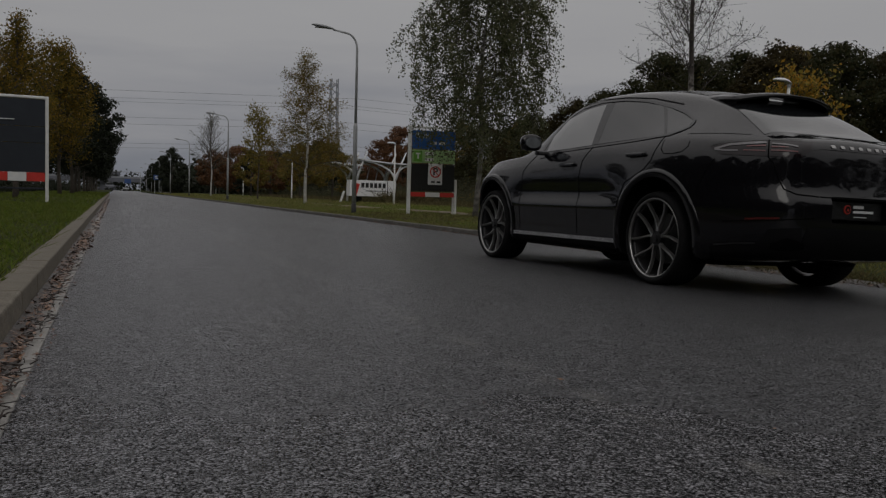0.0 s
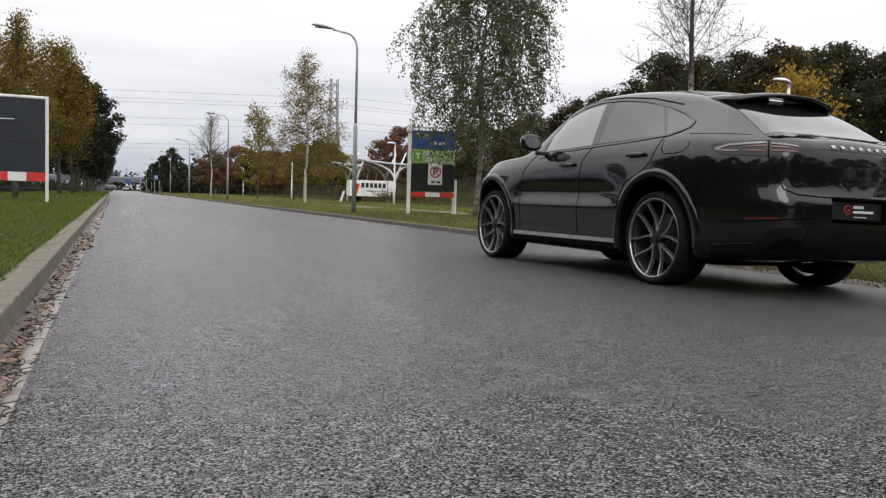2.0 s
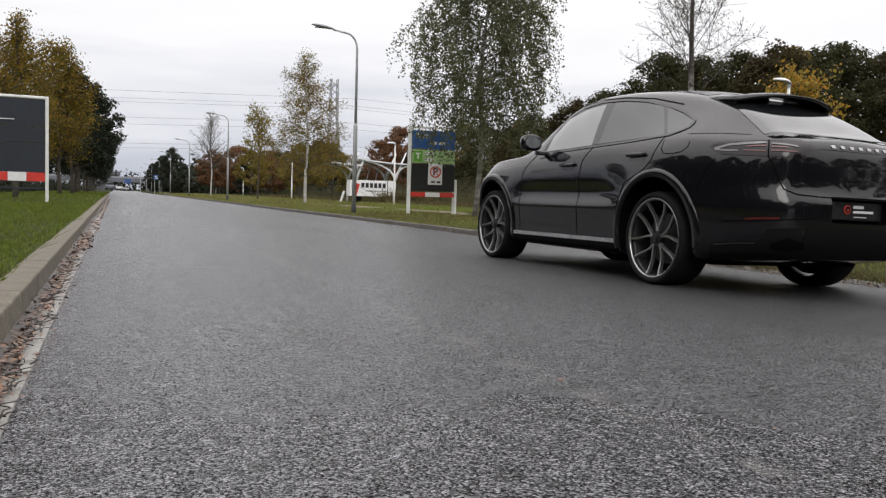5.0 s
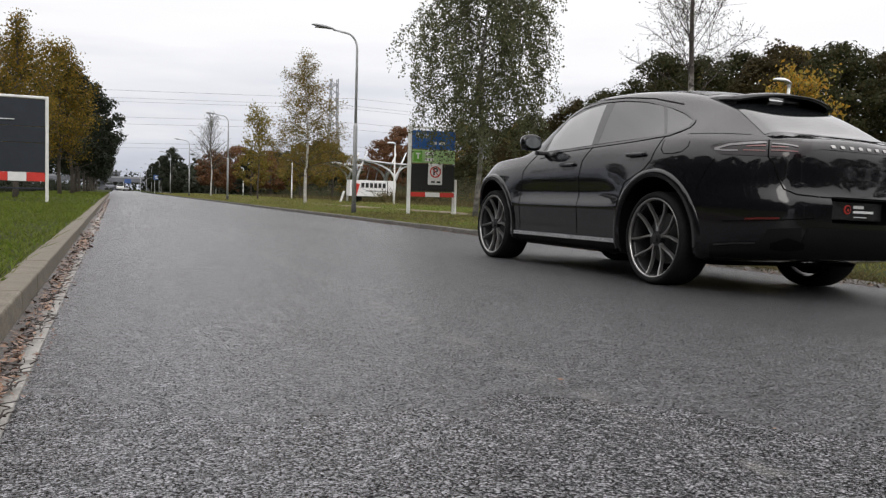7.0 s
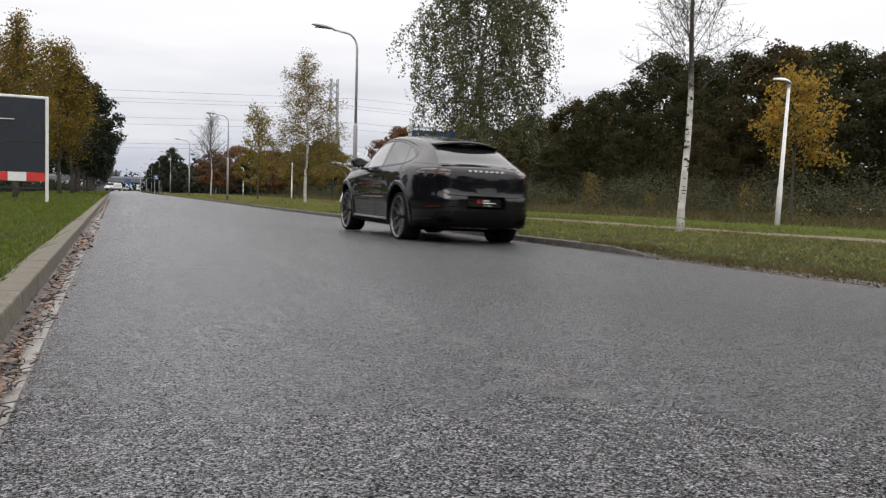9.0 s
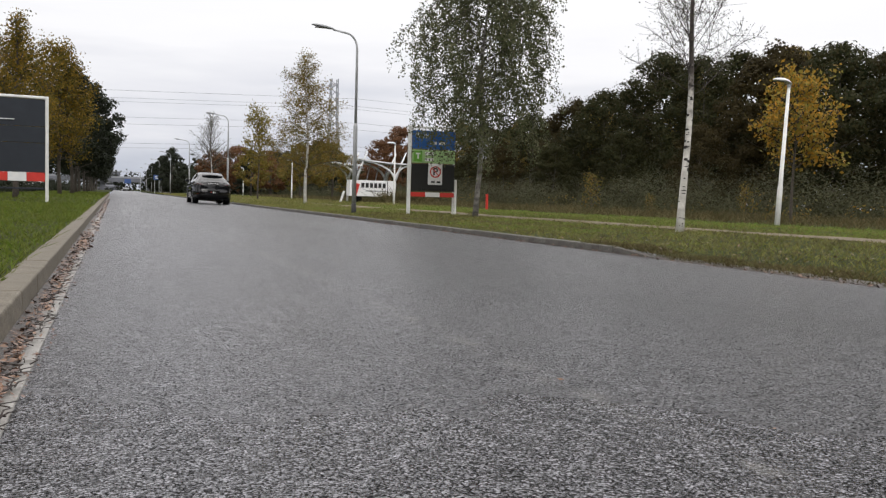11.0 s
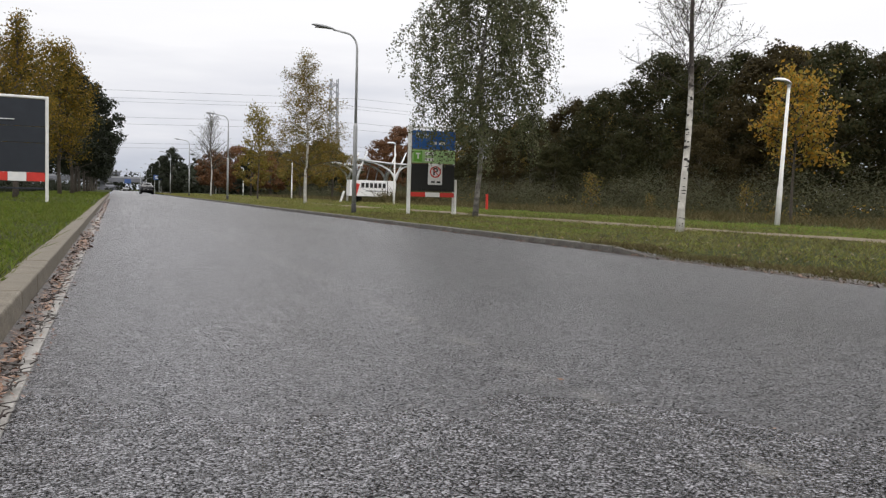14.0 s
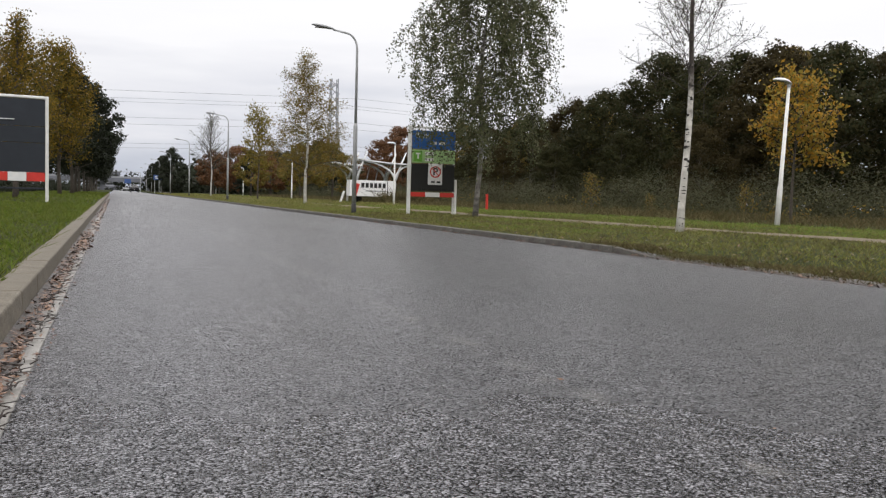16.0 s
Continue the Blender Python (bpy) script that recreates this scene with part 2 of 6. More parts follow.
M = {
    "asphalt": asphalt_material(),
    "kerb": mat("kerb_concrete", (0.177, 0.156, 0.122), 0.88, scale=45, vary=0.4, bump=0.7, bump_scale=70, stain=0.8, stain_scale=5, obj=0.25),
    "gutter": mat("gutter_concrete", (0.288, 0.277, 0.259), 0.6, scale=50, vary=0.3, bump=0.5, stain=0.85, stain_scale=6, obj=0.2),
    "soil": mat("verge_soil", (0.036, 0.043, 0.013), 0.95, spec=0.08, scale=6, vary=0.4, bump=0.8, bump_scale=25, stain=0.5, stain_scale=0.7),
    "path": mat("path_surface", (0.173, 0.144, 0.104), 0.9, spec=0.15, scale=8, vary=0.2, bump=0.4, stain=0.4),
    "grass": mat("grass_blades", (0.131, 0.221, 0.0286), 0.6, spec=0.12, scale=1.5, vary=0.35, island=0.5, through_light=0.35, tint=(0.163, 0.187, 0.049)),
    "mown_grass": mat("mown_grass_blades", (0.0754, 0.122, 0.0131), 0.6, spec=0.1, scale=1.5, vary=0.4, island=0.5, through_light=0.35, tint=(0.144, 0.158, 0.0328)),
    "rough_grass": mat("rough_grass_blades", (0.148, 0.172, 0.0352), 0.65, spec=0.12, scale=0.9, vary=0.4, island=0.5, through_light=0.3, tint=(0.196, 0.168, 0.0704)),
    "dry_grass": mat("dry_grass", (0.116, 0.0884, 0.0442), 0.8, spec=0.12, scale=0.8, vary=0.35, island=0.5, through_light=0.25, tint=(0.068, 0.068, 0.0272)),
    "steel": mat("galvanised_steel", (0.40, 0.41, 0.42), 0.5, 0.15, scale=9, vary=0.15, stain=0.25),
    "black_foot": mat("bitumen_coat", (0.02, 0.02, 0.02), 0.7),
    "white_post": mat("white_paint", (0.74, 0.74, 0.72), 0.45, scale=7, vary=0.06, stain=0.2, stain_scale=3),
    "lamp_grey": mat("lamp_housing", (0.30, 0.31, 0.32), 0.45, scale=8, vary=0.1),
    "lamp_white": mat("lamp_hood_white", (0.72, 0.73, 0.74), 0.4, scale=8, vary=0.05),
    "sign_blue": mat("sign_blue", (0.02, 0.10, 0.32), 0.35, scale=4, vary=0.08),
    "sign_green": mat("sign_green", (0.33, 0.50, 0.22), 0.4, scale=4, vary=0.08),
    "sign_green_dark": mat("sign_green_dark", (0.13, 0.34, 0.04), 0.4),
    "sign_back": mat("sign_dark_grey", (0.030, 0.035, 0.044), 0.5, spec=0.2, scale=3, vary=0.12, stain=0.2),
    "sign_white": mat("sign_white", (0.72, 0.72, 0.72), 0.4, scale=6, vary=0.05),
    "sign_red": mat("sign_red", (0.55, 0.035, 0.025), 0.4, scale=5, vary=0.08),
    "sign_black": mat("sign_black", (0.012, 0.012, 0.012), 0.4),
    "birch_bark": mat("birch_bark", (0.561, 0.544, 0.51), 0.75, scale=9, vary=0.15, bump=0.5, stain=0.7, stain_scale=5),
    "birch_bark_old": mat("old_birch_bark", (0.189, 0.178, 0.163), 0.8, scale=7, vary=0.6, bump=0.8, stain=1.0, stain_scale=6),
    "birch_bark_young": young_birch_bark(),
    "bark_scar": mat("bark_scar", (0.03, 0.027, 0.024), 0.9, scale=20, bump=0.5),
    "twig": mat("dark_twig_bark", (0.036, 0.0272, 0.024), 0.85, scale=12, vary=0.3),
    "bark": mat("grey_brown_bark", (0.0595, 0.049, 0.0385), 0.9, scale=12, vary=0.3, bump=0.8),
    "leaf_birch": mat("birch_leaves", (0.0538, 0.0667, 0.026), 0.5, spec=0.12, scale=0.7, vary=0.3, island=0.5, through_light=0.4, tint=(0.157, 0.157, 0.088)),
    "leaf_yellow": mat("yellow_leaves", (0.412, 0.216, 0.0281), 0.55, spec=0.12, scale=0.9, vary=0.4, island=0.6, through_light=0.4, tint=(0.205, 0.187, 0.0421)),
    "leaf_ochre": mat("ochre_leaves", (0.211, 0.129, 0.0286), 0.55, spec=0.12, scale=0.35, vary=0.4, island=0.5, through_light=0.4, tint=(0.116, 0.116, 0.0306)),
    "leaf_olive": mat("olive_leaves", (0.13, 0.118, 0.026), 0.55, spec=0.12, scale=0.35, vary=0.4, island=0.5, through_light=0.4, tint=(0.236, 0.174, 0.0279)),
    "leaf_rust": mat("rust_leaves", (0.145, 0.066, 0.0264), 0.6, spec=0.12, scale=0.35, vary=0.3, island=0.5, through_light=0.35, tint=(0.099, 0.0528, 0.0297)),
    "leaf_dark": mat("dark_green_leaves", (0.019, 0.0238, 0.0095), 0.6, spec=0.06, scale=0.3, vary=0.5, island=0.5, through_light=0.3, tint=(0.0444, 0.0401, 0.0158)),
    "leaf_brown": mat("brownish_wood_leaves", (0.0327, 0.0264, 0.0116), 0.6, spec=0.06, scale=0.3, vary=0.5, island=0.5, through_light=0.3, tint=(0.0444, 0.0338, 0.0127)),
    "leaf_avenue": mat("avenue_leaves", (0.048, 0.054, 0.014), 0.55, spec=0.1, scale=0.5, vary=0.5, island=0.6, through_light=0.4, tint=(0.26, 0.165, 0.025)),
    "kerb_dark": mat("dark_kerb_concrete", (0.12, 0.112, 0.10), 0.75, scale=45, vary=0.4, bump=0.7, bump_scale=70, stain=0.8, stain_scale=5, obj=0.3),
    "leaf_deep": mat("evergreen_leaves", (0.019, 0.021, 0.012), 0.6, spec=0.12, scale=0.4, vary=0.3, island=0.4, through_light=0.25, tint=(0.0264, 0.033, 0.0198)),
    "shrub": mat("shrub_leaves", (0.05, 0.0558, 0.0279), 0.65, spec=0.08, scale=0.45, vary=0.4, island=0.3, through_light=0.3, tint=(0.0635, 0.0577, 0.0308)),
    "litter": mat("fallen_leaves", (0.050, 0.018, 0.010), 0.4, scale=20, vary=0.5, island=0.7, tint=(0.20, 0.105, 0.055)),
    "litter_dark": mat("wet_leaf_litter", (0.035, 0.0245, 0.0175), 0.5, scale=30, vary=0.5, bump=0.9, bump_scale=60, stain=0.5),
    "roof_white": mat("canopy_white", (0.72, 0.73, 0.74), 0.45, scale=3, vary=0.05, stain=0.15),
    "banner": mat("banner_white", (0.78, 0.78, 0.78), 0.5, scale=4, vary=0.04),
    "cable": mat("aluminium_cable", (0.30, 0.31, 0.34), 0.6, 0.3),
    "lattice": mat("lattice_steel", (0.26, 0.27, 0.29), 0.6, 0.4),
    "far_wall": mat("far_buildings", (0.13, 0.135, 0.155), 0.8, scale=0.3, vary=0.25),
    "far_blue": mat("far_blue_panels", (0.03, 0.075, 0.22), 0.6, scale=0.5),
    # the car
    "paint": mat("dark_grey_metallic_paint", (0.0050, 0.0049, 0.0062), 0.42, 0.0, scale=900, vary=0.25, spec=0.02, coat=1.0),
    "trim_black": mat("gloss_black_trim", (0.006, 0.006, 0.007), 0.18, spec=0.5),
    "plastic": mat("black_plastic", (0.006, 0.006, 0.0065), 0.65, scale=200, vary=0.2, bump=0.2, spec=0.08),
    "rubber": mat("tyre_rubber", (0.008, 0.008, 0.0085), 0.8, spec=0.15, scale=40, vary=0.25, bump=0.15),
    "rim": mat("satin_grey_alloy", (0.36, 0.356, 0.352), 0.3, 0.9, scale=30, vary=0.08),
    "rim_dark": mat("shadowed_alloy", (0.035, 0.035, 0.037), 0.45, 0.6),
    "disc": mat("brake_disc", (0.05, 0.05, 0.05), 0.45, 0.7, scale=60, vary=0.15),
    "caliper": mat("brake_caliper", (0.10, 0.02, 0.02), 0.4),
    # reflects extra, in place of the daylight seen through the clear front windows
    "window": mat("extra_reflective_window_glass", (0.010, 0.012, 0.013), 0.015, scale=3, vary=0.1, coat=1.0, ior=1.75),
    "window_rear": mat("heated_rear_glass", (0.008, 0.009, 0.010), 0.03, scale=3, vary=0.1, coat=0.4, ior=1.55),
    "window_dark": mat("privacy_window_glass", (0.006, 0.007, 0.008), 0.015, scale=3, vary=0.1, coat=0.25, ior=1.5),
    # its dark colour stands for the dim surroundings the mirror should reflect
    "mirror_glass": mat("reflection_dimmed_mirror", (0.06, 0.065, 0.07), 0.08, 1.0),
    "chrome": mat("bright_trim", (0.75, 0.75, 0.76), 0.16, 1.0),
    "seam": mat("panel_gap", (0.002, 0.002, 0.002), 0.8, spec=0.05),
    "lens": mat("smoked_lens", (0.010, 0.006, 0.007), 0.08, spec=0.4),
    "lens_clear": mat("clear_lens_strip", (0.11, 0.105, 0.11), 0.2, 0.2, coat=0.5),
    "lens_red": mat("red_lens_strip", (0.075, 0.010, 0.011), 0.2, coat=0.5),
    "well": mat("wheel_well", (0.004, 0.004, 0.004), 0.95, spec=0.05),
    "plate": mat("black_plate", (0.012, 0.012, 0.013), 0.25),
}


# ---------- small building helpers ----------
def mesh_of(name, verts, faces, material, smooth=False):
    me = bpy.data.meshes.new(name)
    me.from_pydata([tuple(v) for v in verts], [], [tuple(f) for f in faces])
    me.materials.append(material)
    if smooth:
        me.polygons.foreach_set("use_smooth", [True] * len(me.polygons))
    me.update()
    return me


def quads_mesh(name, corners, material):
    """Many loose quads at once: corners is an array (n, 4, 3)."""
    n = len(corners)
    me = bpy.data.meshes.new(name)
    me.vertices.add(n * 4)
    me.vertices.foreach_set("co", np.asarray(corners, dtype=np.float32).ravel())
    me.loops.add(n * 4)
    me.loops.foreach_set("vertex_index", np.arange(n * 4, dtype=np.int32))
    me.polygons.add(n)
    me.polygons.foreach_set("loop_start", np.arange(0, n * 4, 4, dtype=np.int32))
    me.materials.append(material)
    me.update(calc_edges=True)
    return me


def hang(name, me, parent=None, label=""):
    ob = new(name, me)
    ob.parent = parent
    if label:
        tagged(ob, label)
    return ob


# parts that lie on the car's curved skin
CURVED = {"windscreen", "rear_window", "front_side_window", "rear_side_window", "quarter_window", "window_pillar", "light_bar", "glass_roof", "boot_lip", "window_trim", "diffuser", "sill", "sill_trim"}


def part(name, bm, material, parent=None, label="", smooth=False):
    """Links a bmesh as one mesh object under a thing or a part."""
    bmesh.ops.recalc_face_normals(bm, faces=bm.faces)
    me = bpy.data.meshes.new(name)
    bm.to_mesh(me)
    bm.free()
    me.materials.append(material)
    if smooth or name in CURVED:
        me.polygons.foreach_set("use_smooth", [True] * len(me.polygons))
    return hang(name, me, parent, label)


def thing(name, m, label, category, group="", kind=""):
    ob = new(name)
    ob.empty_display_size = 0.1
    ob.matrix_basis = m
    return tagged(ob, label, category, group, kind)


def box(size, at=(0, 0, 0), bevel=0.0, turn=None):
    bm = bmesh.new()
    bmesh.ops.create_cube(bm, size=1.0)
    bmesh.ops.scale(bm, vec=size, verts=bm.verts)
    if bevel:
        bmesh.ops.bevel(bm, geom=bm.edges[:], offset=bevel, segments=2, affect="EDGES", profile=0.5)
    if turn:
        bmesh.ops.transform(bm, matrix=turn, verts=bm.verts)
    bmesh.ops.translate(bm, vec=at, verts=bm.verts)
    return bm


def joined(*bms):
    """One bmesh out of several."""
    out = bmesh.new()
    for b in bms:
        me = bpy.data.meshes.new("piece")
        b.to_mesh(me)
        b.free()
        out.from_mesh(me)
        bpy.data.meshes.remove(me)
    return out


def tube_arrays(points, radii, sides=8):
    """Vertices and faces of a tapered tube along points."""
    pts = [Vector(p) for p in points]
    vs, fs = [], []
    side = None
    for i, p in enumerate(pts):
        d = (pts[min(i + 1, len(pts) - 1)] - pts[max(i - 1, 0)]).normalized()
        if side is None:
            side = d.orthogonal().normalized()
        side = (side - d * side.dot(d)).normalized()
        up = d.cross(side)
        for k in range(sides):
            a = 2 * math.pi * k / sides
            vs.append(p + radii[i] * (math.cos(a) * side + math.sin(a) * up))
    for i in range(len(pts) - 1):
        for k in range(sides):
            a, b = i * sides + k, i * sides + (k + 1) % sides
            fs.append((a, b, b + sides, a + sides))
    fs.append(tuple(range(sides - 1, -1, -1)))
    fs.append(tuple(range((len(pts) - 1) * sides, len(pts) * sides)))
    return vs, fs


def tube(points, radii, sides=8):
    bm = bmesh.new()
    vs, fs = tube_arrays(points, radii, sides)
    bv = [bm.verts.new(v) for v in vs]
    for f in fs:
        bm.faces.new([bv[i] for i in f])
    return bm


def arrays_join(pieces):
    vs, fs = [], []
    for v, f in pieces:
        o = len(vs)
        vs += v
        fs += [tuple(i + o for i in q) for q in f]
    return vs, fs


def write(text, size, material, parent, m, name="lettering", bold=0.0):
    cu = bpy.data.curves.new(name, "FONT")
    cu.body, cu.size, cu.align_x, cu.align_y, cu.extrude, cu.offset = text, size, "CENTER", "CENTER", 0.002, bold
    tmp = bpy.data.objects.new("tmp", cu)
    scene.collection.objects.link(tmp)
    me = bpy.data.meshes.new_from_object(tmp.evaluated_get(bpy.context.evaluated_depsgraph_get()))
    bpy.data.objects.remove(tmp)
    me.materials.clear()
    me.materials.append(material)
    me.transform(m)
    return hang(name, me, parent)


# ---------- ground, carriageway, kerbs ----------
LEFT, RIGHT, CROWN = -0.44, 6.45, 3.1


def road_z(x):
    return 0.038 - 0.02 * abs(x - CROWN)


def ground_z(x, y):
    """Height of the verges and the land beyond."""
    n = 0.05 * noise.noise((x * 0.25, y * 0.2, 3.1)) + 0.02 * noise.noise((x * 1.1, y * 0.9, 7.0))
    if x < LEFT:
        return 0.112 + min(1.0, (LEFT - x) / 2) * (0.04 + n)
    if x > RIGHT:
        k = min(1.0, (x - RIGHT) / 2)
        base = 0.055 if y > 9.6 else 0.055 - 0.075 * min(1.0, (9.6 - y) / 0.9) * max(0.0, 1 - (x - RIGHT) / 1.2)
        rise = 0.05 * min(1.0, (x - RIGHT) / 4) + 0.006 * max(0.0, min(x, 22) - 12)
        return base + rise + k * n
    return -0.2


def strip_grid(name, xs, ys, zf, material, label, category):
    vs = [(x, y, zf(x, y)) for y in ys for x in xs]
    nx = len(xs)
    fs = [(j * nx + i, j * nx + i + 1, (j + 1) * nx + i + 1, (j + 1) * nx + i) for j in range(len(ys) - 1) for i in range(nx - 1)]
    ob = new(name, mesh_of(name, vs, fs, material, True))
    return tagged(ob, label, category, kind="structure")


def steps(*spans):
    out = []
    for a, b, d in spans:
        n = max(1, round((b - a) / d))
        out += [a + (b - a) * i / n for i in range(n)]
    return out + [spans[-1][1]]


strip_grid("road", steps((LEFT, RIGHT, 0.44)), steps((-30, 60, 1.5), (60, 420, 20)), lambda x, y: road_z(x),
           M["asphalt"], "damp dark grey asphalt carriageway, worn and slightly cambered", "road")
YS = steps((-30, 0, 3), (0, 60, 0.75), (60, 160, 4), (160, 420, 26), (420, 2600, 300))
strip_grid("ground", steps((RIGHT + 0.13, 14, 0.5), (14, 40, 1.5), (40, 160, 20), (160, 1500, 300)), YS, ground_z,
           M["soil"], "grassy verge and open land under dry autumn grass", "ground")
strip_grid("ground_left", [-1500, -600, -200, -60, -30, -20, -14] + steps((-10, LEFT - 0.19, 0.6)), YS, ground_z,
           M["soil"], "mown green verge beside the kerb, under trees", "ground")
strip_grid("ground_far", [LEFT - 0.2, 3, RIGHT + 0.14], [-60, -30], lambda x, y: -0.03, M["asphalt"], "road continuing behind the viewpoint", "road")
strip_grid("ground_distance", [LEFT - 0.2, 3, RIGHT + 0.14], [420, 1200, 2600], lambda x, y: 0.02, M["asphalt"], "road running on to the horizon", "road")


def path_x(y):
    return 13.2 - 0.065 * y + 0.00055 * y * y if y < 60 else 11.3


# footpath through the verge
pv, pf = [], []
PY = steps((-20, 80, 1.0), (80, 300, 20))
for j, y in enumerate(PY):
    c = path_x(y)
    for k in range(4):
        x = c + (k - 1.5) * 0.42
        pv.append((x, y, ground_z(x, y) + (0.03 if k in (1, 2) else 0.012)))
    if j:
        for k in range(3):
            a = (j - 1) * 4 + k
            pf.append((a, a + 1, a + 5, a + 4))
tagged(new("footpath", mesh_of("footpath", pv, pf, M["path"], True)), "narrow pale paved footpath through the grass verge", "path", kind="structure")


def kerb_stone(width, height, length, slope, material="kerb"):
    bm = box((width, length - 0.012, height), (0, 0, -height / 2), 0.014)
    for v in bm.verts:
        if v.co.z > -0.05:
            v.co.x += slope
    me = bpy.data.meshes.new("kerb_stone")
    bm.to_mesh(me)
    bm.free()
    me.materials.append(M[material])
    me.polygons.foreach_set("use_smooth", [False] * len(me.polygons))
    return me


def kerbs():
    left = thing("kerb_left", pose(0, 0, 0), "weathered concrete kerb along the leaf-filled gutter", "kerb", kind="structure")
    me = kerb_stone(0.185, 0.30, 1.0, -0.012)
    for i in range(-4, 110):
        k = hang("kerb_stone", me, left)
        k.matrix_basis = pose(LEFT - 0.092, i + 0.45, 0.118 + random.uniform(-0.004, 0.004), 0, random.uniform(-1, 1), random.uniform(-0.25, 0.25))
    right = thing("kerb_right", pose(0, 0, 0), "low concrete kerb before the grass, sinking into the verge", "kerb", kind="structure")
    me2 = kerb_stone(0.14, 0.28, 1.0, 0.012, "kerb_dark")
    for i in range(9, 120):
        k = hang("kerb_stone", me2, right)
        drop = 0.0
        tilt = 0.0
        if i == 9:
            drop, tilt = 0.045, 4.5
        k.matrix_basis = pose(RIGHT + 0.07, i + 0.6, 0.066 - drop + random.uniform(-0.004, 0.004), tilt, random.uniform(-1, 1), random.uniform(-0.3, 0.3))
    flush = kerb_stone(0.14, 0.28, 1.0, 0.0, "kerb_dark")
    for i in range(-6, 9):
        k = hang("kerb_stone", flush, right)
        k.matrix_basis = pose(RIGHT + 0.07, i + 0.6, -0.024 + random.uniform(-0.003, 0.003))
    band = thing("gutter_band", pose(0, 0, 0), "pale concrete gutter slabs at the road edge, half covered by leaves", "gutter", kind="structure")
    bm = box((0.15, 0.988, 0.06), (0, 0, -0.03), 0.006)
    gm = bpy.data.meshes.new("gutter_slab")
    bm.to_mesh(gm)
    bm.free()
    gm.materials.append(M["gutter"])
    for i in range(-4, 90):
        k = hang("gutter_slab", gm, band)
        k.matrix_basis = pose(LEFT + 0.075, i + 0.2, -0.022 + random.uniform(-0.002, 0.002), 0, -1.2, 0)


# ---------- street furniture ----------
def street_lamp(m, label):
    t = thing("street_lamp", m, label, "street lamp", "street lamps along the verge")
    part("foot", tube([(0, 0, -0.3), (0, 0, 0.3)], [0.088, 0.085], 14), M["black_foot"], t, "black coated foot", True)
    part("lower_pole", tube([(0, 0, 0.3), (0, 0, 2.9), (0, 0, 3.0)], [0.076, 0.072, 0.050], 14), M["steel"], t, "", True)
    pts = [(0, 0, 2.98), (0, 0, 5.48)]
    for i in range(1, 9):
        a = math.pi / 2 * i / 8
        pts.append((-0.42 * (1 - math.cos(a)), 0, 5.48 + 0.50 * math.sin(a)))
    pts += [(-0.85, 0, 6.04)]
    part("mast_arm", tube(pts, [0.049, 0.039] + [0.033] * 8 + [0.030], 12), M["steel"], t, "curved galvanised arm", True)
    hd = bmesh.new()
    bmesh.ops.create_uvsphere(hd, u_segments=16, v_segments=8, radius=0.5)
    for v in hd.verts:
        v.co.x *= 0.80
        v.co.y *= 0.22
        v.co.z *= 0.15 if v.co.z > 0 else 0.06
    bmesh.ops.transform(hd, matrix=pose(-1.20, 0, 6.09, 0, 6, 0), verts=hd.verts)
    head = part("lamp_head", hd, M["lamp_grey"], t, "dark grey lamp head", True)
    part("lens", box((0.48, 0.15, 0.03), (-1.22, 0, 6.065), 0.01, None), M["lens_clear"], head)
    return t


def path_lamp(m, label):
    t = thing("path_lamp", m, label, "path lamp", "lamps along the footpath")
    part("pole", tube([(0, 0, -0.3), (0, 0, 1.1), (0, 0, 1.15), (0, 0, 4.0)], [0.075, 0.072, 0.06, 0.042], 12), M["white_post"], t, "", True)
    hd = bmesh.new()
    bmesh.ops.create_uvsphere(hd, u_segments=18, v_segments=8, radius=0.5)
    for v in hd.verts:
        v.co.x *= 0.66
        v.co.y *= 0.26
        v.co.z = v.co.z * 0.17 if v.co.z > 0 else v.co.z * 0.05
        v.co.z -= 0.75 * max(0.0, v.co.x - 0.02) ** 2
    bmesh.ops.translate(hd, vec=(-0.24, 0, 4.05), verts=hd.verts)
    head = part("hood", hd, M["lamp_white"], t, "white domed hood", True)
    part("lens", box((0.34, 0.16, 0.03), (-0.30, 0, 4.03), 0.01), M["lens_clear"], head)
    part("collar", tube([(0, 0, 3.9), (0, 0, 4.02)], [0.055, 0.055], 12), M["lamp_grey"], t)
    return t


def red_white_band(t, x0, x1, z, y=-0.03):
    """Boards of the red and white warning band."""
    w = (x1 - x0) / 3
    for i in range(3):
        part("band_board", box((w - 0.004, 0.03, 0.15), (x0 + w * (i + 0.5), y, z), 0.004), M["sign_white" if i == 1 else "sign_red"], t,
             "white board" if i == 1 else "red board")


